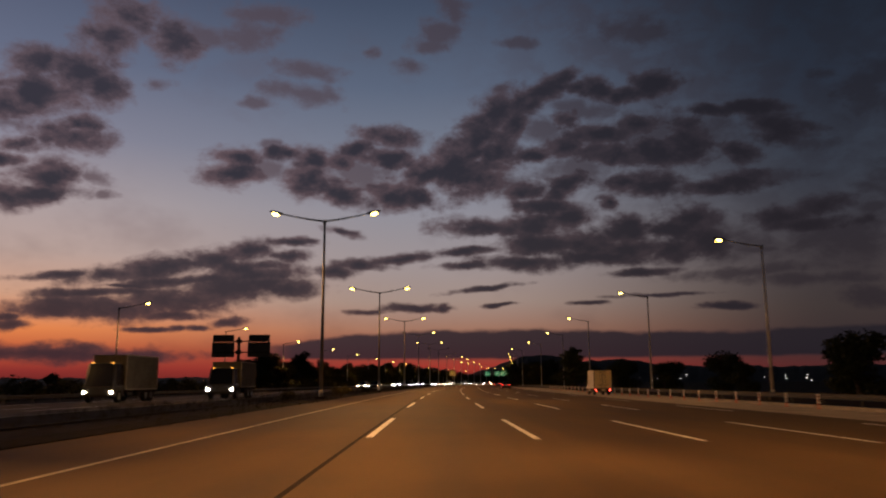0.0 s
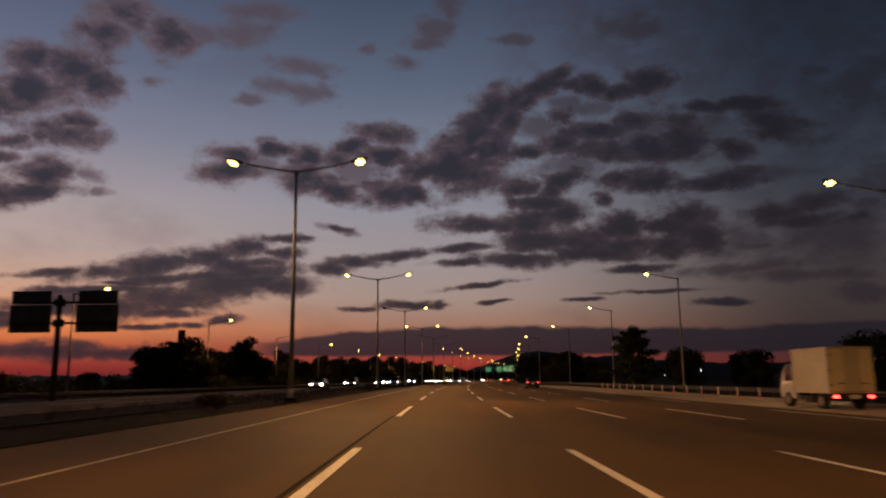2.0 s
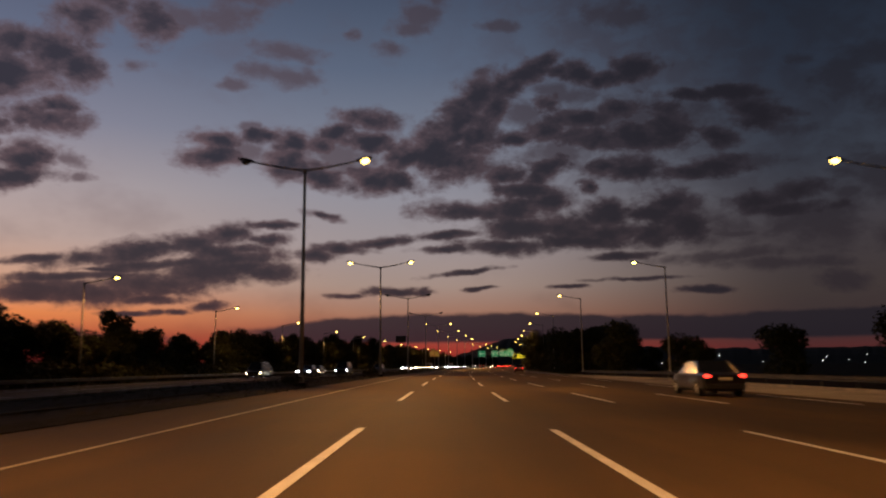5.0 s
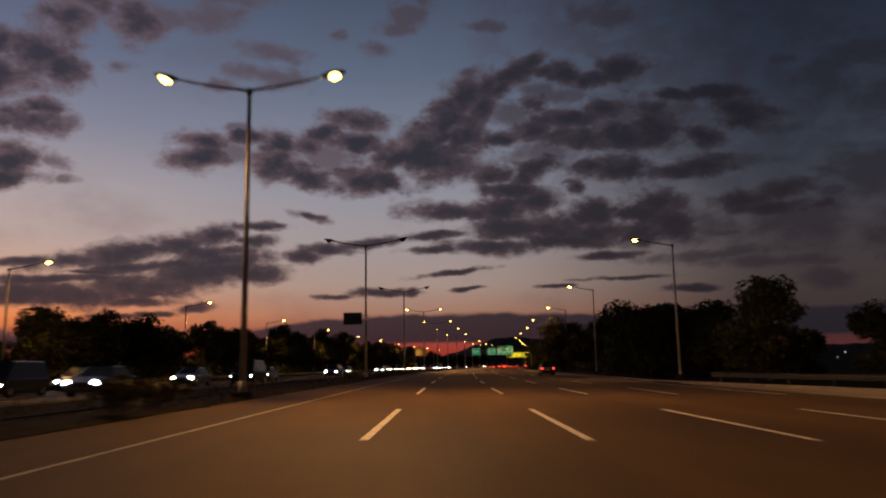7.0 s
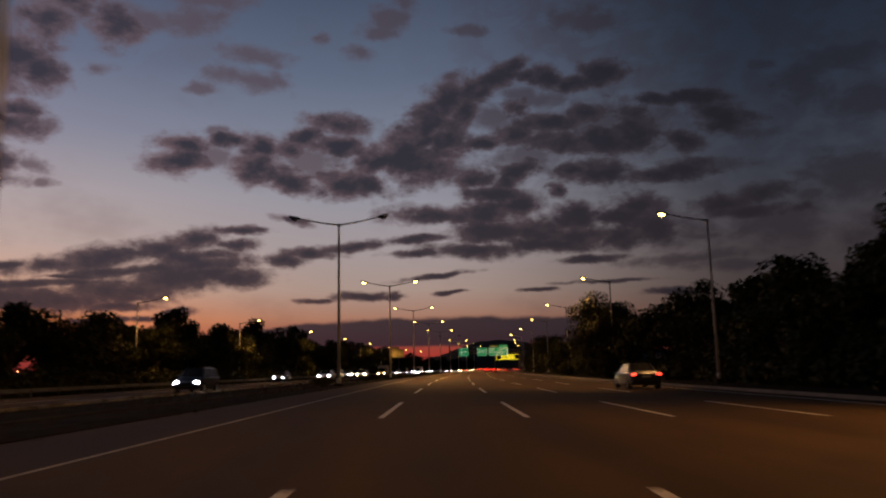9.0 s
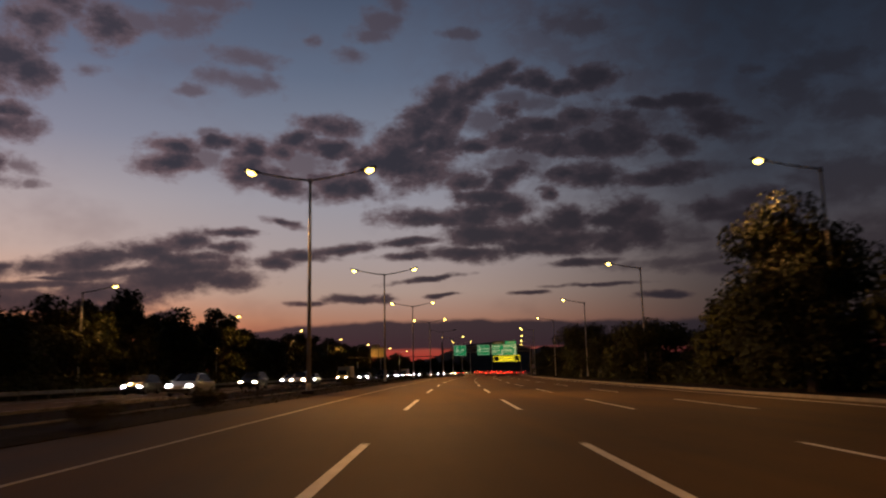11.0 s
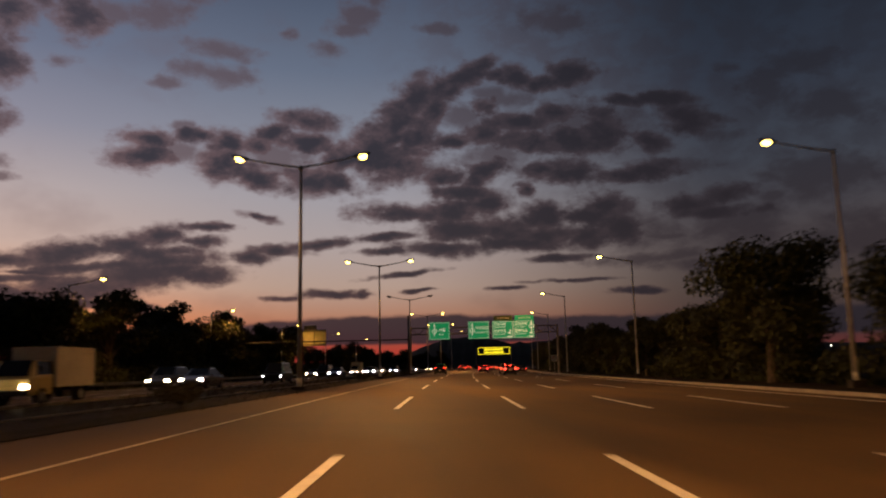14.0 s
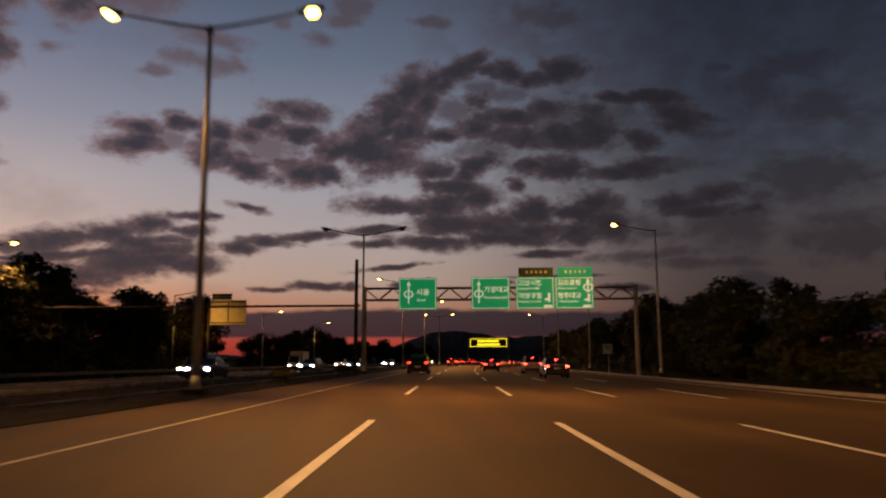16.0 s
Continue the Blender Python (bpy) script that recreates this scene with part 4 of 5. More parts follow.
def direction_sign(x0, lines, extra=None, label=""):
    sign = thing("direction_sign", stand(BRIDGE, x0, 0) @ Matrix.Translation((0, -0.18, 0)), label, "road sign", "signs on the gantry")
    wide = 3.25
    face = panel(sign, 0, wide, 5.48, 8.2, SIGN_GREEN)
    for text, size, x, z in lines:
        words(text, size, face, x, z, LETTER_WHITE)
    bm = bmesh.new()
    for x in (0.6, wide - 0.6):
        box(bm, x, 0.11, 6.85, 0.1, 0.1, 2.5)
    part("hanger", bm, STEEL, sign)
    if extra:
        top = panel(sign, 0.25, wide - 0.05, 8.24, 9.02, extra, False)
        for k in range(5):
            bm = bmesh.new()
            box(bm, 0.95 + 0.4 * k, -0.045, 8.63, 0.2, 0.012, 0.24)
            part("bar", bm, SIGN_WHITE, top, "pale bar of writing")
        bm = bmesh.new()
        box(bm, wide - 0.55, -0.045, 5.72, 0.7, 0.012, 0.2)
        part("bar", bm, LETTER_WHITE, face, "pale bar of writing")
    return sign, face


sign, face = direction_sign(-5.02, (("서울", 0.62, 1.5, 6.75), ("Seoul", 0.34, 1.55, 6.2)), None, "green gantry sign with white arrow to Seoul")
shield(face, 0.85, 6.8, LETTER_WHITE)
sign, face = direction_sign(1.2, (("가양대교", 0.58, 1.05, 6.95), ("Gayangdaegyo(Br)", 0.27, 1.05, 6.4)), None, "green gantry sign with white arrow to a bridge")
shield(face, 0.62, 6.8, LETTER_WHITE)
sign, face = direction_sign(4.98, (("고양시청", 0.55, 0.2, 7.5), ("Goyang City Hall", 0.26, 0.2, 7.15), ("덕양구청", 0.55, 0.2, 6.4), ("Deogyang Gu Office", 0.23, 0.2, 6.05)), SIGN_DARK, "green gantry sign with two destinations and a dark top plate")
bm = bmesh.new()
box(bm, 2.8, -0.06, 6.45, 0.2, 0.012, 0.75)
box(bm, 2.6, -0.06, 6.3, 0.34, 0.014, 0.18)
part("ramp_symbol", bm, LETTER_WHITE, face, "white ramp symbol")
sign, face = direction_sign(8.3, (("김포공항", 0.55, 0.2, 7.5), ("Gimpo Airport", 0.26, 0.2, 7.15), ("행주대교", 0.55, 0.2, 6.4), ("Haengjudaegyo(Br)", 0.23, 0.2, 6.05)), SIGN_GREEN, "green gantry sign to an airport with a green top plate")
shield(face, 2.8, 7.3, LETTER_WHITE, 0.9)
bm = bmesh.new()
box(bm, 2.85, -0.06, 6.4, 0.2, 0.012, 0.7)
box(bm, 2.65, -0.06, 6.25, 0.34, 0.014, 0.18)
part("ramp_symbol", bm, LETTER_WHITE, face, "white ramp symbol")

# the message board further on
board = thing("message_board", stand(750, -9.2, 0), "large electronic message board with glowing yellow rows", "message board")
bm = bmesh.new()
box(bm, 7.8, 0, 8.7, 15.8, 0.9, 3.6, 0.05)
part("case", bm, VMS_BLACK, board)
bm = bmesh.new()
for a, b, c, d in ((0, 15.6, 7.0, 7.22), (0, 15.6, 10.2, 10.42), (0, 0.22, 7.22, 10.2), (15.38, 15.6, 7.22, 10.2)):
    box(bm, (a + b) / 2 + 0.1, -0.47, (c + d) / 2, b - a, 0.04, d - c)
part("frame", bm, VMS_YELLOW, board, "glowing yellow rim")
rng = random.Random(4)
for row, z in enumerate((9.35, 7.95)):
    x = 3.2
    while x < 12.2:
        w = rng.uniform(0.5, 1.1)
        bm = bmesh.new()
        box(bm, x + w / 2, -0.47, z, w, 0.04, 0.9)
        part("glowing_bar", bm, VMS_YELLOW, board)
        x += w + 0.18
bm = bmesh.new()
for x in (-1.0, 16.4):
    rod(bm, (x, 0.2, -1.0), (x, 0.2, 10.6), 0.28, 0.24, 12)
rod(bm, (-1.0, 0.2, 10.2), (16.4, 0.2, 10.2), 0.2, 0.2, 10)
part("support", bm, GANTRY_PAINT, board)

# signs seen from behind beyond the oncoming lanes
pair = thing("sign_post", stand(112, -30.5, -0.3), "pair of dark sign boards on a T-shaped post seen from behind", "road sign")
bm = bmesh.new()
rod(bm, (0, 0, -0.4), (0, 0, 8.2), 0.24, 0.2, 14)
part("post", bm, RUST, pair, smooth=True)
for z in (6.0, 7.6):
    bm = bmesh.new()
    rod(bm, (-3.7, 0, z), (4.4, 0, z), 0.09, 0.09, 10)
    rod(bm, (-0.35, 0, z), (0.35, 0, z), 0.3, 0.3, 12)
    part("crossbar", bm, RUST, pair)
for x0 in (-4.0, 1.25):
    for z0, z1 in ((5.3, 7.45), (7.5, 8.55)):
        inset = 0.0 if z1 < 8 else 0.2
        bm = bmesh.new()
        box(bm, x0 + 1.65, 0.22, (z0 + z1) / 2, 3.3 - inset, 0.07, z1 - z0, 0.015)
        board_ = part("panel", bm, SIGN_BACK, pair)
        bm = bmesh.new()
        for k in range(3):
            box(bm, x0 + 0.6 + 1.05 * k, 0.15, (z0 + z1) / 2, 0.09, 0.07, z1 - z0 - 0.1)
        part("rib", bm, SIGN_BACK, board_)
back = thing("sign_post", stand(531.5, -31.3, -0.3), "pale olive sign board seen from behind on a post", "road sign")
bm = bmesh.new()
rod(bm, (-2.7, 0.4, -0.4), (-2.7, 0.4, 10.0), 0.2, 0.17, 12)
part("post", bm, RUST, back, smooth=True)
for z0, z1, x0, x1 in ((6.4, 9.7, -2.45, 2.4), (9.75, 10.6, -2.3, 0.4)):
    bm = bmesh.new()
    box(bm, (x0 + x1) / 2, 0.25, (z0 + z1) / 2, x1 - x0, 0.07, z1 - z0, 0.015)
    board_ = part("panel", bm, SIGN_OLIVE, back)
    bm = bmesh.new()
    for z in (z0 + 0.25, z1 - 0.25):
        box(bm, (x0 + x1) / 2, 0.17, z, (x1 - x0) * 0.98, 0.09, 0.14)
    box(bm, (x0 + x1) / 2, 0.17, (z0 + z1) / 2, 0.12, 0.09, z1 - z0 - 0.8)
    part("rib", bm, RUST, board_)
tall_board = thing("sign_post", stand(177, -45.0, -0.45), "small dark board on a tall thin post above the trees", "road sign")
bm = bmesh.new()
rod(bm, (0, 0, -0.4), (0, 0, 9.6), 0.11, 0.08, 10)
part("post", bm, RUST, tall_board, smooth=True)
bm = bmesh.new()
box(bm, 0, -0.13, 9.1, 1.2, 0.06, 1.75, 0.015)
board_ = part("panel", bm, SIGN_BACK, tall_board)
bm = bmesh.new()
for z in (8.7, 9.5):
    box(bm, 0, -0.09, z, 1.1, 0.05, 0.08)
part("rib", bm, RUST, board_)
span = thing("overhead_span", stand(489, -7.7, 0), "dark steel pole with a thin beam across the oncoming lanes", "overhead beam")
bm = bmesh.new()
rod(bm, (0, 0, -0.1), (0, 0, 8.9), 0.17, 0.13, 12)
part("post", bm, RUST, span, smooth=True)
bm = bmesh.new()
rod(bm, (-27.5, 0, -0.8), (-27.5, 0, 6.2), 0.17, 0.14, 12)
part("post", bm, RUST, span, smooth=True)
bm = bmesh.new()
rod(bm, (-27.5, 0, 5.35), (0.3, 0, 5.35), 0.09, 0.09, 10)
part("beam", bm, RUST, span, smooth=True)
plate = thing("lamp_post_sign", stand(251.6, MEDIAN, 0), "small dark sign board clamped to a lamp pole", "road sign")
bm = bmesh.new()
box(bm, -1.15, 0, 5.4, 1.62, 0.05, 1.05, 0.01)
face = part("panel", bm, SIGN_BACK, plate)
bm = bmesh.new()
for z in (5.15, 5.65):
    rod(bm, (-1.9, 0.05, z), (0.0, 0.05, z), 0.03, 0.03, 8)
    rod(bm, (0, 0, z - 0.04), (0, 0, z + 0.04), 0.15, 0.15, 12)
part("clamp", bm, RUST, plate)
small = thing("roadside_sign", stand(517, 16.6, -0.3), "small white sign with red writing on a thin post", "road sign")
bm = bmesh.new()
rod(bm, (0, 0, -0.3), (0, 0, 2.6), 0.045, 0.045, 10)
part("post", bm, STEEL, small)
bm = bmesh.new()
box(bm, -0.1, -0.07, 2.7, 1.05, 0.03, 1.1, 0.01)
face = part("panel", bm, SIGN_WHITE, small)
for z, w in ((2.95, 0.5), (2.75, 0.62)):
    bm = bmesh.new()
    box(bm, -0.15, -0.09, z, w, 0.01, 0.09)
    part("bar", bm, SIGN_RED, face, "red bar of writing")

# ======== vehicles ========


def car_paint(name, colour):
    m = material(name, colour, tuple(c * 0.9 for c in colour), 1.5, 0.32, 0.35)
    m.node_tree.nodes["Principled BSDF"].inputs["Coat Weight"].default_value = 0.6
    return m


PAINTS = {"black": car_paint("black_car_paint", (0.012, 0.012, 0.014)), "grey": car_paint("grey_car_paint", (0.075, 0.075, 0.08)),
          "silver": car_paint("silver_car_paint", (0.30, 0.30, 0.30)), "white": car_paint("white_car_paint", (0.55, 0.54, 0.51)), "yellow": car_paint("pale_yellow_truck_paint", (0.62, 0.48, 0.20))}
GLASS = material("tinted_car_glass", (0.012, 0.014, 0.016), (0.01, 0.011, 0.012), 3.0, 0.14, 0.0, specular=0.8)
RUBBER = material("tyre_rubber", (0.02, 0.02, 0.02), (0.012, 0.012, 0.012), 6.0, 0.9, bump=0.4)
RIM = material("alloy_rim", (0.45, 0.45, 0.46), (0.3, 0.3, 0.3), 4.0, 0.35, 0.8)
TRIM = material("black_plastic_trim", (0.02, 0.02, 0.021), (0.013, 0.013, 0.013), 5.0, 0.6)
CHASSIS = material("dark_chassis", (0.03, 0.028, 0.026), (0.018, 0.017, 0.016), 4.0, 0.8, 0.3)
# box sides toned down, rear doors lightened: headlights on the tail are in the colours
CARGO_WHITE = material("pale_cargo_panel", (0.46, 0.43, 0.37), (0.36, 0.33, 0.28), 0.7, 0.5)
DOOR_HEADLIT = material("headlit_cargo_door", (0.78, 0.70, 0.46), (0.66, 0.58, 0.37), 0.9, 0.5)
TARP = material("grey_cargo_tarp", (0.16, 0.15, 0.13), (0.09, 0.085, 0.075), 0.8, 0.7, bump=0.4, bump_scale=6)
CARGO_SEAM = material("cargo_door_bar", (0.10, 0.095, 0.085), (0.07, 0.065, 0.06), 3.0, 0.5, 0.4)
PLATE_PALE = material("blank_plate", (0.75, 0.72, 0.58), (0.65, 0.62, 0.5), 4.0, 0.4)
HEADLIGHT = shining("headlight_glow", (1.0, 0.90, 0.72), 60.0)
HEADLIGHT_COOL = shining("cool_headlight_glow", (0.86, 0.93, 1.0), 65.0)
HEADLIGHT_WARM = shining("warm_headlight_glow", (1.0, 0.78, 0.45), 55.0)
TAIL_RED = shining("tail_light_glow", (1.0, 0.035, 0.02), 5.0)
BRAKE_RED = shining("brake_light_glow", (1.0, 0.04, 0.025), 14.0)
MARKER_AMBER = shining("marker_light_glow", (1.0, 0.42, 0.06), 5.0)


def loft(sections):
    """A closed body from cross-sections: (y, [(half width, z), ...]) from sill to roof, mirrored; gives bm and its faces by row."""
    bm = bmesh.new()
    rings = []
    for y, side in sections:
        left_ = [bm.verts.new((-w, y, z)) for w, z in side]
        right_ = [bm.verts.new((w, y, z)) for w, z in side]
        rings.append((left_, right_))
    rows = {}
    k = len(rings[0][0])
    for i, (a, b) in enumerate(zip(rings, rings[1:])):
        for j in range(k - 1):
            rows[("l", i, j)] = bm.faces.new((a[0][j], a[0][j + 1], b[0][j + 1], b[0][j]))
            rows[("r", i, j)] = bm.faces.new((a[1][j + 1], a[1][j], b[1][j], b[1][j + 1]))
        rows[("t", i, 0)] = bm.faces.new((a[0][-1], a[1][-1], b[1][-1], b[0][-1]))
        rows[("b", i, 0)] = bm.faces.new((a[1][0], a[0][0], b[0][0], b[1][0]))
    for end, ring in (("n", rings[0]), ("f", rings[-1])):
        for j in range(k - 1):
            rows[(end, 0, j)] = bm.faces.new((ring[0][j], ring[1][j], ring[1][j + 1], ring[0][j + 1]))
    return bm, rows


def wheel(parent, x, y, r, wide=0.22):
    side = 1 if x > 0 else -1
    bm = bmesh.new()
    n, rings = 24, ((0.62, 0.5), (0.94, 0.5), (1.0, 0.36), (1.0, -0.36), (0.94, -0.5), (0.62, -0.5))
    loops = [[bm.verts.new((x + q * wide, y + math.cos(2 * math.pi * i / n) * r * f, r + math.sin(2 * math.pi * i / n) * r * f)) for i in range(n)] for f, q in rings]
    for a, b in zip(loops, loops[1:] + loops[:1]):
        for i in range(n):
            bm.faces.new((a[i], a[(i + 1) % n], b[(i + 1) % n], b[i]))
    w = thing("wheel")
    w.parent = parent
    part("tyre", bm, RUBBER, w, smooth=False)
    bm = bmesh.new()
    hub = x + side * wide * 0.36
    rod(bm, (hub - side * 0.04, y, r), (hub, y, r), r * 0.63, r * 0.6, 20)
    for i in range(5):
        a = i * 2 * math.pi / 5
        rod(bm, (hub, y, r), (hub + side * 0.015, y + math.cos(a) * r * 0.55, r + math.sin(a) * r * 0.55), r * 0.09, r * 0.12, 6)
    part("rim", bm, RIM, w)
    return w


def lamps(parent, name, places, size, mat, label):
    for x, y, z in places:
        bm = bmesh.new()
        bmesh.ops.create_uvsphere(bm, u_segments=12, v_segments=8, radius=1.0, matrix=Matrix.Translation((x, y, z)) @ Matrix.Diagonal((size[0], size[1], size[2], 1)))
        part(name, bm, mat, parent, label, smooth=True)


def car(style, paint, head=None, tail=None, label=""):
    """A passenger car facing +y, its middle at the origin. style: sedan, suv or van."""
    vehicle = thing("car", None, label, "car", "vehicles on the highway")
    length, half, roof, tall_r = {"sedan": (4.75, 0.91, 1.45, 0.33), "suv": (4.65, 0.94, 1.68, 0.36), "van": (5.0, 0.96, 1.95, 0.34)}[style]
    e = length / 2
    belt_ = 0.92 if style == "sedan" else 1.02
    top = {"sedan": ((-e + 0.15, 0.0), (-e + 0.75, 0.10), (-0.95, 1.0), (0.35, 1.0), (1.25, 0.05)),
           "suv": ((-e + 0.1, 0.05), (-e + 0.22, 0.10), (-e + 0.62, 0.97), (0.45, 1.0), (1.3, 0.05)),
           "van": ((-e + 0.06, 0.05), (-e + 0.14, 0.10), (-e + 0.36, 0.98), (0.95, 1.0), (1.85, 0.05))}[style]

    def ring(y, sill, w, hood, glass):
        z = hood + (roof - hood) * glass
        taper = 1 - 0.22 * glass
        return (y, [(w * 0.86, sill), (w * 0.98, sill + 0.12), (w, 0.62), (w * 0.99, hood - 0.07), (w * 0.94, hood), (w * 0.94 * (1 - 0.02) * (taper if glass > 0.02 else 0.97), z - 0.015 if glass > 0.02 else hood + 0.012), (w * 0.80 * taper, z + 0.02)])

    nose = 0.74 if style != "van" else 0.86
    sections = [ring(-e, 0.34, half * 0.90, belt_ - 0.06, 0), ring(top[0][0], 0.25, half * 0.97, belt_, 0)]
    sections += [ring(y, 0.2, half, belt_ + 0.01, g) for y, g in top[1:]]
    sections += [ring(e - 0.45, 0.22, half * 0.97, nose + 0.05, 0), ring(e - 0.08, 0.26, half * 0.90, nose - 0.04, 0), ring(e, 0.34, half * 0.8, nose - 0.12, 0)]
    bm, rows = loft(sections)
    glass_faces = [rows[key] for key in rows if key[0] in "lr" and key[1] in (2, 3, 4) and key[2] == 4] + [rows[("t", 2, 0)], rows[("t", 4, 0)]]
    bmesh.ops.inset_individual(bm, faces=glass_faces, thickness=0.055, depth=-0.006)
    glass_bm = bmesh.new()
    for f in glass_faces:
        glass_bm.faces.new([glass_bm.verts.new(v.co) for v in f.verts])
    bmesh.ops.delete(bm, geom=glass_faces, context="FACES")
    part("body", bm, PAINTS[paint], vehicle)
    part("window", glass_bm, GLASS, vehicle, "dark tinted glass")
    for x in (-half + 0.1, half - 0.1):
        for y in (-e + 0.85, e - 0.9):
            wheel(vehicle, x, y, tall_r)
    for y, z, d in ((-e - 0.02, 0.42, 0.1), (e + 0.0, 0.40, 0.08)):
        bm = bmesh.new()
        box(bm, 0, y, z, half * 1.72, d, 0.2, 0.03)
        part("bumper", bm, TRIM, vehicle)
    bm = bmesh.new()
    box(bm, 0, -e - 0.045, 0.72 if style == "sedan" else 0.62, 0.5, 0.02, 0.12)
    part("plate", bm, PLATE_PALE, vehicle, "blank pale plate")
    for x in (-half - 0.09, half + 0.09):
        bm = bmesh.new()
        box(bm, x, 0.95 if style != "van" else 1.35, belt_ + 0.06, 0.18, 0.1, 0.12, 0.03)
        part("mirror", bm, PAINTS[paint], vehicle)
    lx = half * 0.72
    lamps(vehicle, "headlight", [(-lx, e - 0.1, 0.66), (lx, e - 0.1, 0.66)], (0.20, 0.09, 0.15), head or GLASS, "glowing headlight" if head else "unlit headlight")
    high = {"sedan": 0.84, "suv": 0.95, "van": 1.05}[style]
    lamps(vehicle, "tail_light", [(-half * 0.78, -e + 0.02, high), (half * 0.78, -e + 0.02, high)], (0.16, 0.06, 0.075) if style != "van" else (0.07, 0.06, 0.22), tail or SIGN_RED, "glowing red tail light" if tail else "unlit red tail light")
    if tail is BRAKE_RED:
        lamps(vehicle, "brake_light", [(0, -e + (0.85 if style == "sedan" else 0.42), roof - 0.14)], (0.16, 0.03, 0.025), BRAKE_RED, "glowing high brake light")
    return vehicle


def cargo_truck(cab, long, tall, wide, head, tail, label, rear_doors=True, cargo=None):
    """A cab-over truck with a box body, facing +y; its tail stands at y = 0."""
    truck = thing("box_truck", None, label, "truck", "vehicles on the highway")
    front = long
    bed = 0.92 if tall > 2.9 else 0.72
    cab_len = 1.75
    cab_top = tall * 0.74 if tall < 2.9 else tall * 0.8
    w = wide / 2
    lamp_out = 0.68 if tall < 2.9 else 0.8
    bm = bmesh.new()
    box(bm, 0, (front - cab_len) / 2 + 0.02, (bed + tall) / 2, wide, front - cab_len - 0.12, tall - bed, 0.04)
    body = part("cargo_box", bm, cargo or CARGO_WHITE, truck, "pale box body with aluminium edges")
    bm = bmesh.new()
    for x in (-w, w):
        for y in (0.06, front - cab_len - 0.06):
            box(bm, x, y, (bed + tall) / 2, 0.07, 0.07, tall - bed + 0.02, 0.012)
    for z in (bed + 0.03, tall - 0.03):
        box(bm, 0, 0.05, z, wide + 0.03, 0.07, 0.08, 0.012)
        for x in (-w, w):
            box(bm, x, (front - cab_len) / 2, z, 0.05, front - cab_len - 0.2, 0.08, 0.012)
    part("edge_trim", bm, CARGO_WHITE, body)
    if rear_doors:
        for x in (-w / 2, w / 2):
            bm = bmesh.new()
            box(bm, x, -0.045, (bed + tall) / 2, w - 0.1, 0.03, tall - bed - 0.2, 0.01)
            door = part("rear_door", bm, DOOR_HEADLIT, body, "rear door, its cream lightened for headlights on it")
            for dx in (0.14, 0.3):
                bm = bmesh.new()
                inner_x = x + (w / 2 - dx if x < 0 else -w / 2 + dx)
                rod(bm, (inner_x, -0.075, bed + 0.08), (inner_x, -0.075, tall - 0.1), 0.018, 0.018, 8)
                part("lock_rod", bm, CARGO_SEAM, door, "dark lock rod")
            bm = bmesh.new()
            box(bm, x, -0.08, bed + 0.42, 0.34, 0.03, 0.05, 0.008)
            part("door_handle", bm, CARGO_SEAM, door)
            bm = bmesh.new()
            for z in (bed + 0.35, (bed + tall) / 2, tall - 0.35):
                box(bm, x + (-w / 2 + 0.02 if x < 0 else w / 2 - 0.02), -0.06, z, 0.12, 0.03, 0.07)
            part("hinge", bm, CARGO_SEAM, door)
    bm = bmesh.new()
    for x in (-0.38, 0.38):
        box(bm, x, front / 2 - 0.2, bed - 0.12, 0.1, front - 0.8, 0.18)
    for y in (0.3, front * 0.35, front * 0.6):
        box(bm, 0, y, bed - 0.1, wide * 0.9, 0.12, 0.12)
    box(bm, -w + 0.25, front * 0.42, bed - 0.3, 0.35, 0.8, 0.32, 0.03)
    part("chassis", bm, CHASSIS, truck)
    bm, rows = loft([(front - cab_len, [(w * 0.88, 0.42), (w * 0.92, 0.6), (w * 0.92, 1.15), (w * 0.9, 1.25), (w * 0.84, cab_top), (w * 0.7, (cab_top + 0.05))]),
                     (front - 0.55, [(w * 0.88, 0.42), (w * 0.92, 0.6), (w * 0.92, 1.12), (w * 0.9, 1.22), (w * 0.83, cab_top), (w * 0.7, (cab_top + 0.05))]),
                     (front - 0.08, [(w * 0.86, 0.42), (w * 0.9, 0.6), (w * 0.9, 1.0), (w * 0.88, 1.08), (w * 0.86, 1.14), (w * 0.8, 1.18)]),
                     (front, [(w * 0.82, 0.45), (w * 0.86, 0.6), (w * 0.86, 0.96), (w * 0.84, 1.0), (w * 0.83, 1.03), (w * 0.8, 1.05)])])
    panes = [rows[("t", 1, 0)], rows[("l", 0, 3)], rows[("r", 0, 3)]]
    bmesh.ops.inset_individual(bm, faces=panes, thickness=0.07, depth=-0.01)
    glass_bm = bmesh.new()
    for f in panes:
        glass_bm.faces.new([glass_bm.verts.new(v.co) for v in f.verts])
    bmesh.ops.delete(bm, geom=panes, context="FACES")
    cab_part = part("cab", bm, PAINTS[cab], truck)
    part("window", glass_bm, GLASS, cab_part, "dark cab glass")
    bm = bmesh.new()
    box(bm, 0, front + 0.02, 0.52, wide * 0.88, 0.12, 0.22, 0.03)
    part("bumper", bm, TRIM, cab_part)
    for x in (-w - 0.12, w + 0.12):
        bm = bmesh.new()
        box(bm, x, front - 0.35, 1.45, 0.16, 0.08, 0.3, 0.03)
        rod(bm, (x, front - 0.35, 1.35), (x * 0.8, front - 0.4, 1.2), 0.015, 0.015, 6)
        part("mirror", bm, TRIM, cab_part)
    r = 0.36 if tall < 2.9 else 0.46
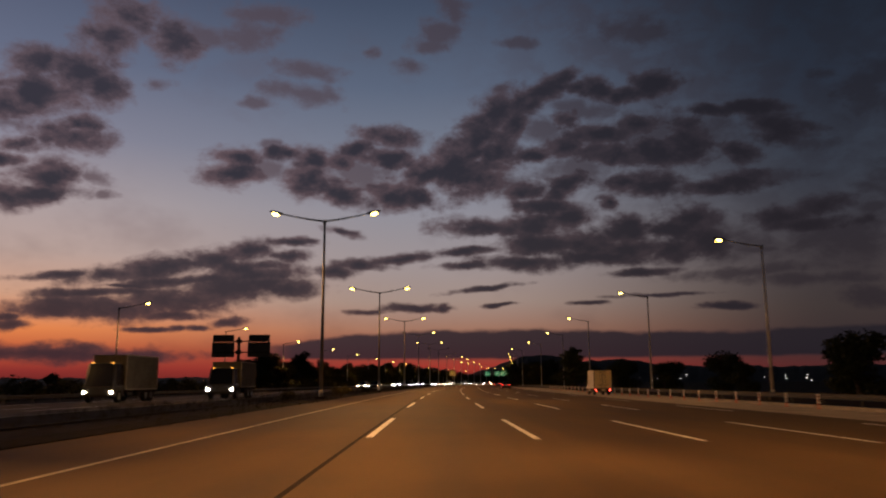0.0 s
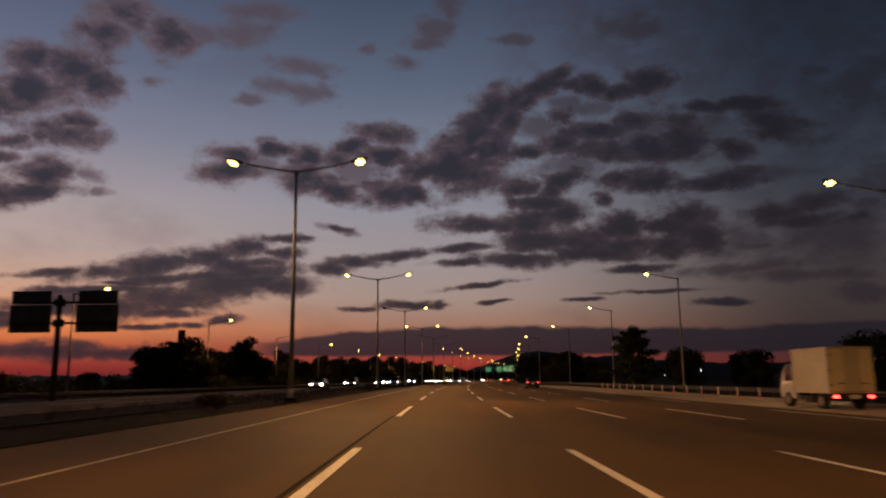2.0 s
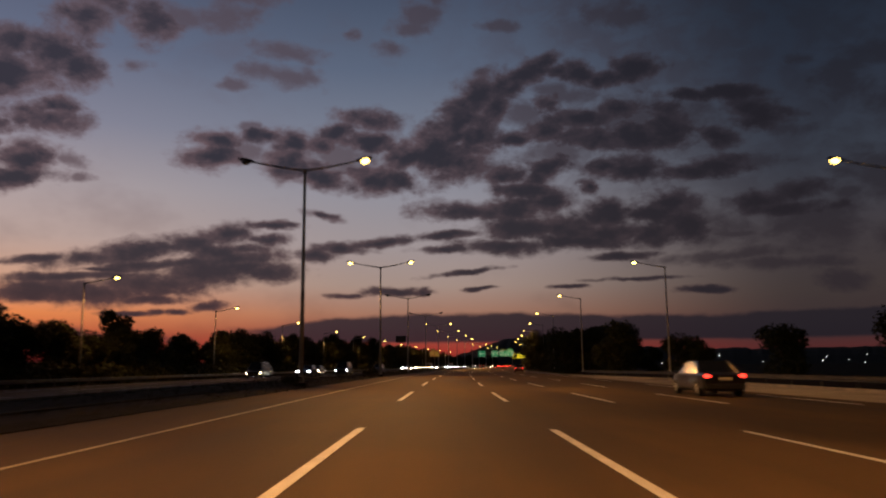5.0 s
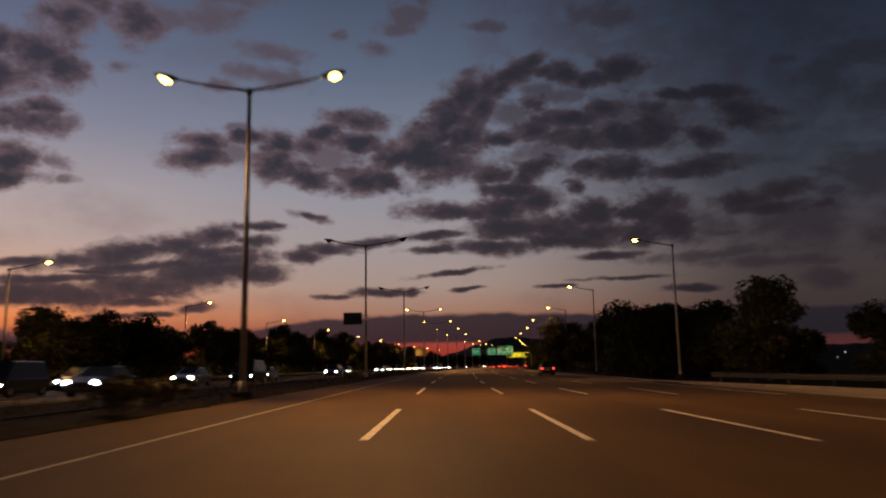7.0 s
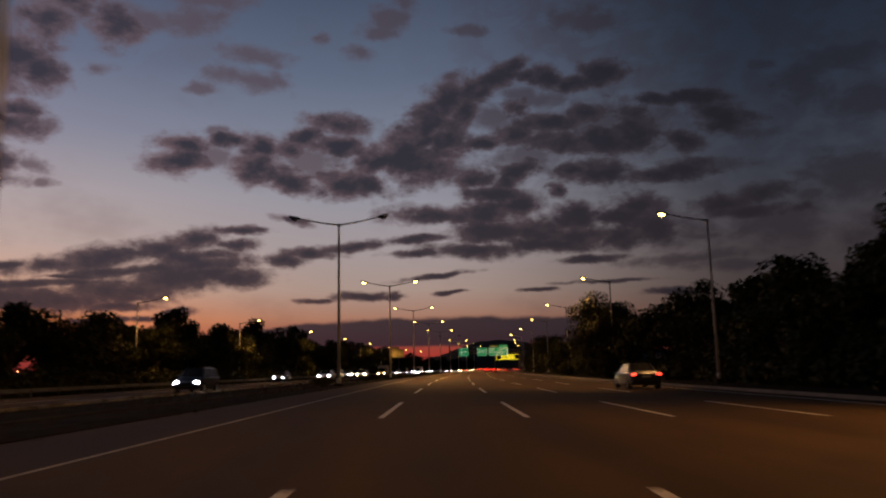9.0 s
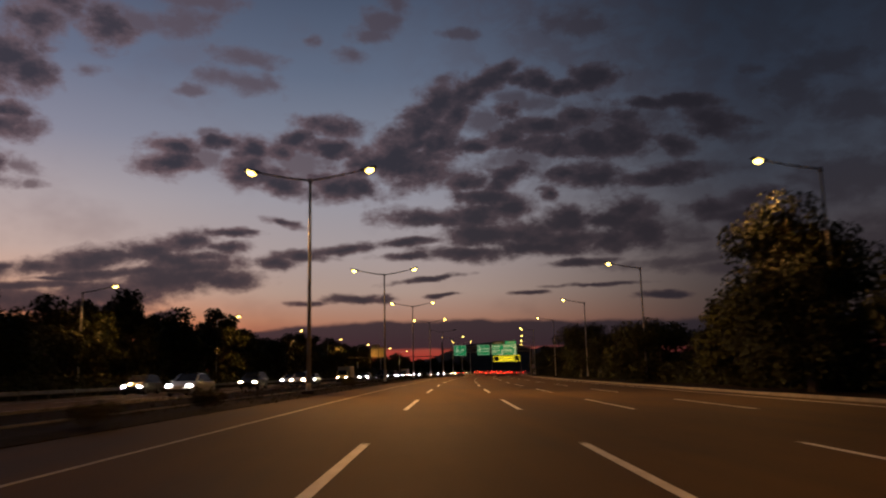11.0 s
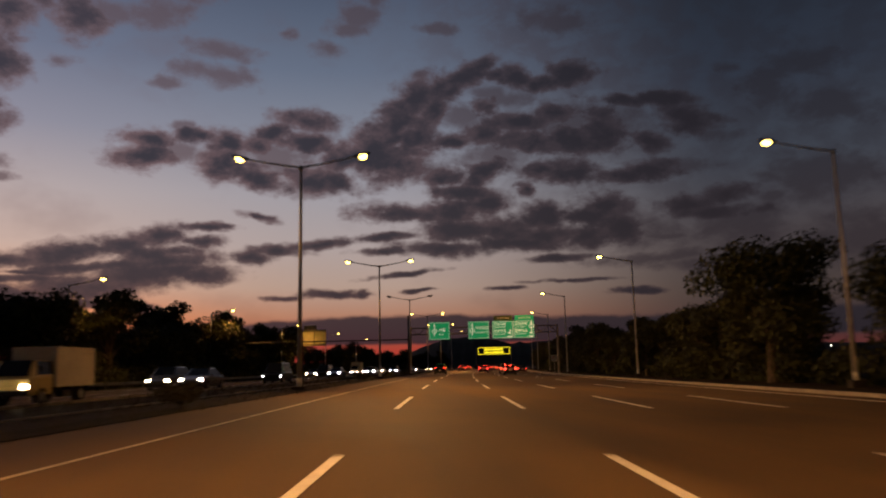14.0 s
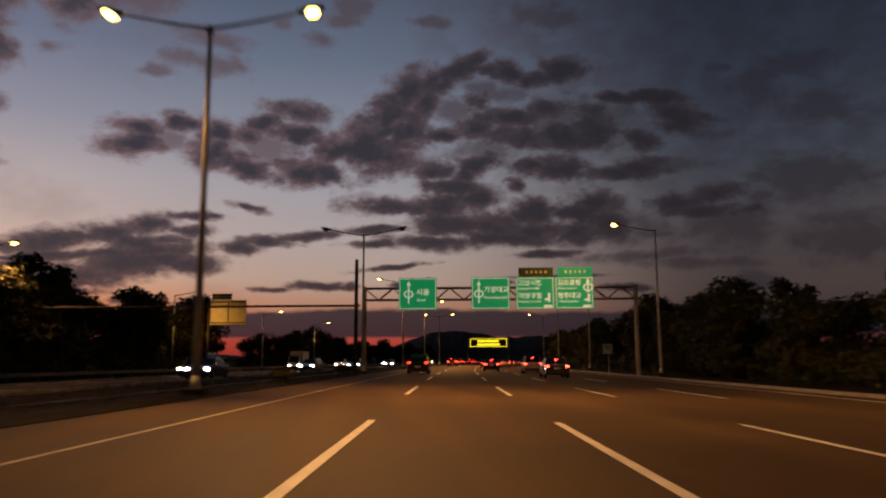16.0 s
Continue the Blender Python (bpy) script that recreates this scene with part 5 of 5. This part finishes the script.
    for x in (-w + 0.18, w - 0.18):
        for y in (front - 0.95, 1.05) if tall < 2.9 else (front - 1.0, 1.0, 2.05):
            wheel(truck, x, y, r, 0.26)
    bm = bmesh.new()
    box(bm, 0, 0.02, bed - 0.16, wide * 0.94, 0.1, 0.16, 0.02)
    part("rear_bar", bm, CHASSIS, truck)
    bm = bmesh.new()
    box(bm, 0.05, -0.05, bed - 0.15, 0.46, 0.02, 0.16)
    part("plate", bm, PLATE_PALE, truck, "blank pale plate")
    lamps(truck, "tail_light", [(-w * 0.78, -0.05, bed - 0.15), (w * 0.78, -0.05, bed - 0.15)], (0.12, 0.03, 0.07), tail or SIGN_RED, "red tail light")
    lamps(cab_part, "headlight", [(-w * lamp_out, front + 0.02, 0.76), (w * lamp_out, front + 0.02, 0.76)], (0.14, 0.08, 0.1), head or GLASS, "glowing headlight" if head else "unlit headlight")
    if tall > 2.9:
        lamps(cab_part, "marker_light", [(-w * 0.6, front - 0.6, cab_top + 0.06), (w * 0.6, front - 0.6, cab_top + 0.06)], (0.09, 0.06, 0.04), MARKER_AMBER, "small amber marker light")
    return truck


def park(vehicle, s, o, oncoming=False):
    vehicle.matrix_world = stand(s, o, None, 180 if oncoming else 0)
    return vehicle


LANE = (-3.45, 0.0, 3.53, 7.2, 11.1)
# the box truck on the slip road
truck = park(cargo_truck("white", 5.3, 2.72, 1.95, HEADLIGHT_WARM, BRAKE_RED, "small white box truck on the slip road, rear doors lightened for headlights"), 87.0, 17.35)

# cars ahead in the same direction
AHEAD = (("sedan", "black", TAIL_RED, 166, 4), ("sedan", "grey", TAIL_RED, 285, 4),
         ("suv", "black", TAIL_RED, 499, 0), ("sedan", "black", BRAKE_RED, 489, 3), ("sedan", "black", BRAKE_RED, 519, 2), ("suv", "white", BRAKE_RED, 508, 3),
         ("sedan", "black", TAIL_RED, 528, 4), ("sedan", "grey", BRAKE_RED, 560, 2), ("sedan", "white", TAIL_RED, 575, 3), ("suv", "black", BRAKE_RED, 590, 0),
         ("suv", "grey", BRAKE_RED, 602, 2), ("sedan", "black", BRAKE_RED, 610, 3), ("sedan", "silver", TAIL_RED, 640, 4), ("sedan", "black", TAIL_RED, 655, 1), ("suv", "white", BRAKE_RED, 668, 2),
         ("sedan", "black", BRAKE_RED, 628, 0), ("sedan", "black", BRAKE_RED, 650, 3), ("suv", "black", BRAKE_RED, 676, 0), ("sedan", "grey", BRAKE_RED, 684, 4), ("sedan", "black", BRAKE_RED, 696, 2),
         ("suv", "grey", BRAKE_RED, 704, 3), ("sedan", "black", BRAKE_RED, 715, 1), ("sedan", "black", BRAKE_RED, 722, 4), ("sedan", "grey", BRAKE_RED, 738, 2), ("suv", "black", BRAKE_RED, 741, 3))
NAMES = {"sedan": "sedan", "suv": "sport utility vehicle", "van": "van"}
stock = {}


def fleet(key, build, m):
    """Builds a vehicle once, and copies it for the next of its kind."""
    if key in stock:
        return copy_thing(stock[key], m)
    stock[key] = build()
    stock[key].matrix_world = m
    return stock[key]


for style, paint, tail, s, lane in AHEAD:
    words_ = f"{paint} {NAMES[style]} seen from behind with {'bright brake' if tail is BRAKE_RED else 'red tail'} lights"
    fleet(("ahead", style, paint, tail.name), lambda: car(style, paint, None, tail, words_), stand(s, LANE[lane]))

# the oncoming traffic
FAR_LANE = (-17.9, -21.4, -24.9, -28.4)
COMING = (("sedan", "grey", "warm", 155, 0), ("sedan", "black", "cool", 224, 0), ("van", "black", "cool", 251, 0), ("suv", "black", "cool", 293, 0), 
          ("sedan", "white", "cool", 345, 0), ("sedan", "silver", "warm", 380, 0), ("sedan", "silver", "cool", 402, 1), 
          ("sedan", "grey", "plain", 430, 0), ("van", "black", "cool", 452, 0), ("sedan", "black", "cool", 486, 0), ("sedan", "grey", "cool", 522, 0), 
          ("suv", "grey", "cool", 556, 0), ("sedan", "grey", "plain", 600, 0), ("sedan", "silver", "warm", 640, 0), ("sedan", "grey", "warm", 690, 0), 
          ("sedan", "grey", "warm", 247, 1), ("sedan", "grey", "warm", 270, 1), ("suv", "black", "warm", 373, 1), 
          ("suv", "grey", "warm", 395, 1), ("suv", "grey", "warm", 433, 1), ("van", "black", "cool", 495, 1), ("suv", "black", "plain", 540, 1), 
          ("suv", "silver", "cool", 620, 1), ("van", "black", "warm", 228, 2), ("sedan", "white", "cool", 404, 2), 
          ("sedan", "grey", "warm", 503, 2), ("suv", "white", "warm", 580, 2), ("suv", "black", "cool", 243, 3), ("suv", "grey", "cool", 362, 3))
GLOWS = {"cool": HEADLIGHT_COOL, "warm": HEADLIGHT_WARM, "plain": HEADLIGHT}
for style, paint, glow_, s, lane in COMING:
    words_ = f"{paint} {NAMES[style]} coming with {'bluish' if glow_ == 'cool' else 'warm' if glow_ == 'warm' else 'white'} headlights on"
    fleet(("coming", style, paint, glow_), lambda: car(style, paint, GLOWS[glow_], None, words_), stand(s, FAR_LANE[lane], None, 180))
park(cargo_truck("grey", 8.0, 3.5, 2.45, HEADLIGHT_WARM, None, "tall grey cargo truck coming with warm headlights", False, TARP), 64.5, FAR_LANE[2], True)
park(cargo_truck("grey", 6.5, 3.0, 2.35, HEADLIGHT, None, "grey cargo truck coming with white headlights", False, TARP), 69, FAR_LANE[0], True)
park(cargo_truck("yellow", 5.3, 2.4, 1.85, HEADLIGHT_WARM, None, "pale yellow box truck coming with warm headlights", False), 412, FAR_LANE[0], True)
park(cargo_truck("white", 5.6, 2.8, 1.95, HEADLIGHT, None, "white box truck coming with headlights on", False), 548, FAR_LANE[2], True)

# ======== hills and far lights ========
HILLSIDE = material("wooded_hillside", (0.022, 0.024, 0.014), (0.012, 0.013, 0.009), 0.02, 0.95, bump=0.8, bump_scale=0.2)


def skyline(az):
    """Height in metres of the hills at 4,250 m, by azimuth in degrees."""
    h = 44 * math.exp(-((az - 6.8) / (3.6 if az < 6.8 else 2.7)) ** 2) + 18 * math.exp(-((az - 12.5) / 4.0) ** 2) + 17 / (1 + math.exp(-(az - 9) / 1.2)) * (1 if az < 45 else 0.6)
    h += 15 + 5 * noise.noise((az * 0.35, 2.0, 0)) + 3.0 * noise.noise((az * 1.7, 5.0, 0)) + 1.3 * noise.noise((az * 7.0, 9.0, 0))
    return h * 2.43


bm = bmesh.new()
cols = []
for i in range(421):
    az = -65 + 130 * i / 420
    col = []
    for r, f in ((3700, 0.0), (3900, 0.45), (4100, 0.8), (4250, 1.0), (4400, 0.9), (4700, 0.0)):
        a = radians(az)
        col.append(bm.verts.new((math.sin(a) * r, math.cos(a) * r, -0.8 + skyline(az) * f * (1 + 0.06 * noise.noise((az * 2.0, r * 0.01, 3.0))))))
    cols.append(col)
for a, b in zip(cols, cols[1:]):
    for j in range(5):
        bm.faces.new((a[j], b[j], b[j + 1], a[j + 1]))
tagged(part("backdrop", bm, HILLSIDE), "dark wooded hills on the skyline", "hill", kind="structure")

FAR_WHITE = shining("far_white_light", (1.0, 0.95, 0.85), 6.0)
FAR_ORANGE = shining("far_orange_light", (1.0, 0.35, 0.12), 7.0)
rng = random.Random(21)
for mat, name, spread, count, label in ((FAR_WHITE, "town_lights", (10.5, 40), 26, "small far white lights of buildings"), (FAR_ORANGE, "town_glow", (-34, -3), 18, "small far orange lights")):
    bm = bmesh.new()
    for _ in range(count):
        a, r = radians(rng.uniform(*spread)), rng.uniform(700, 1100)
        c = Vector((math.sin(a) * r, math.cos(a) * r, rng.uniform(1.5, 7.0)))
        bmesh.ops.create_icosphere(bm, subdivisions=1, radius=rng.uniform(0.18, 0.42), matrix=Matrix.Translation(c))
    tagged(part(name, bm, mat), label, "light", kind="stuff")
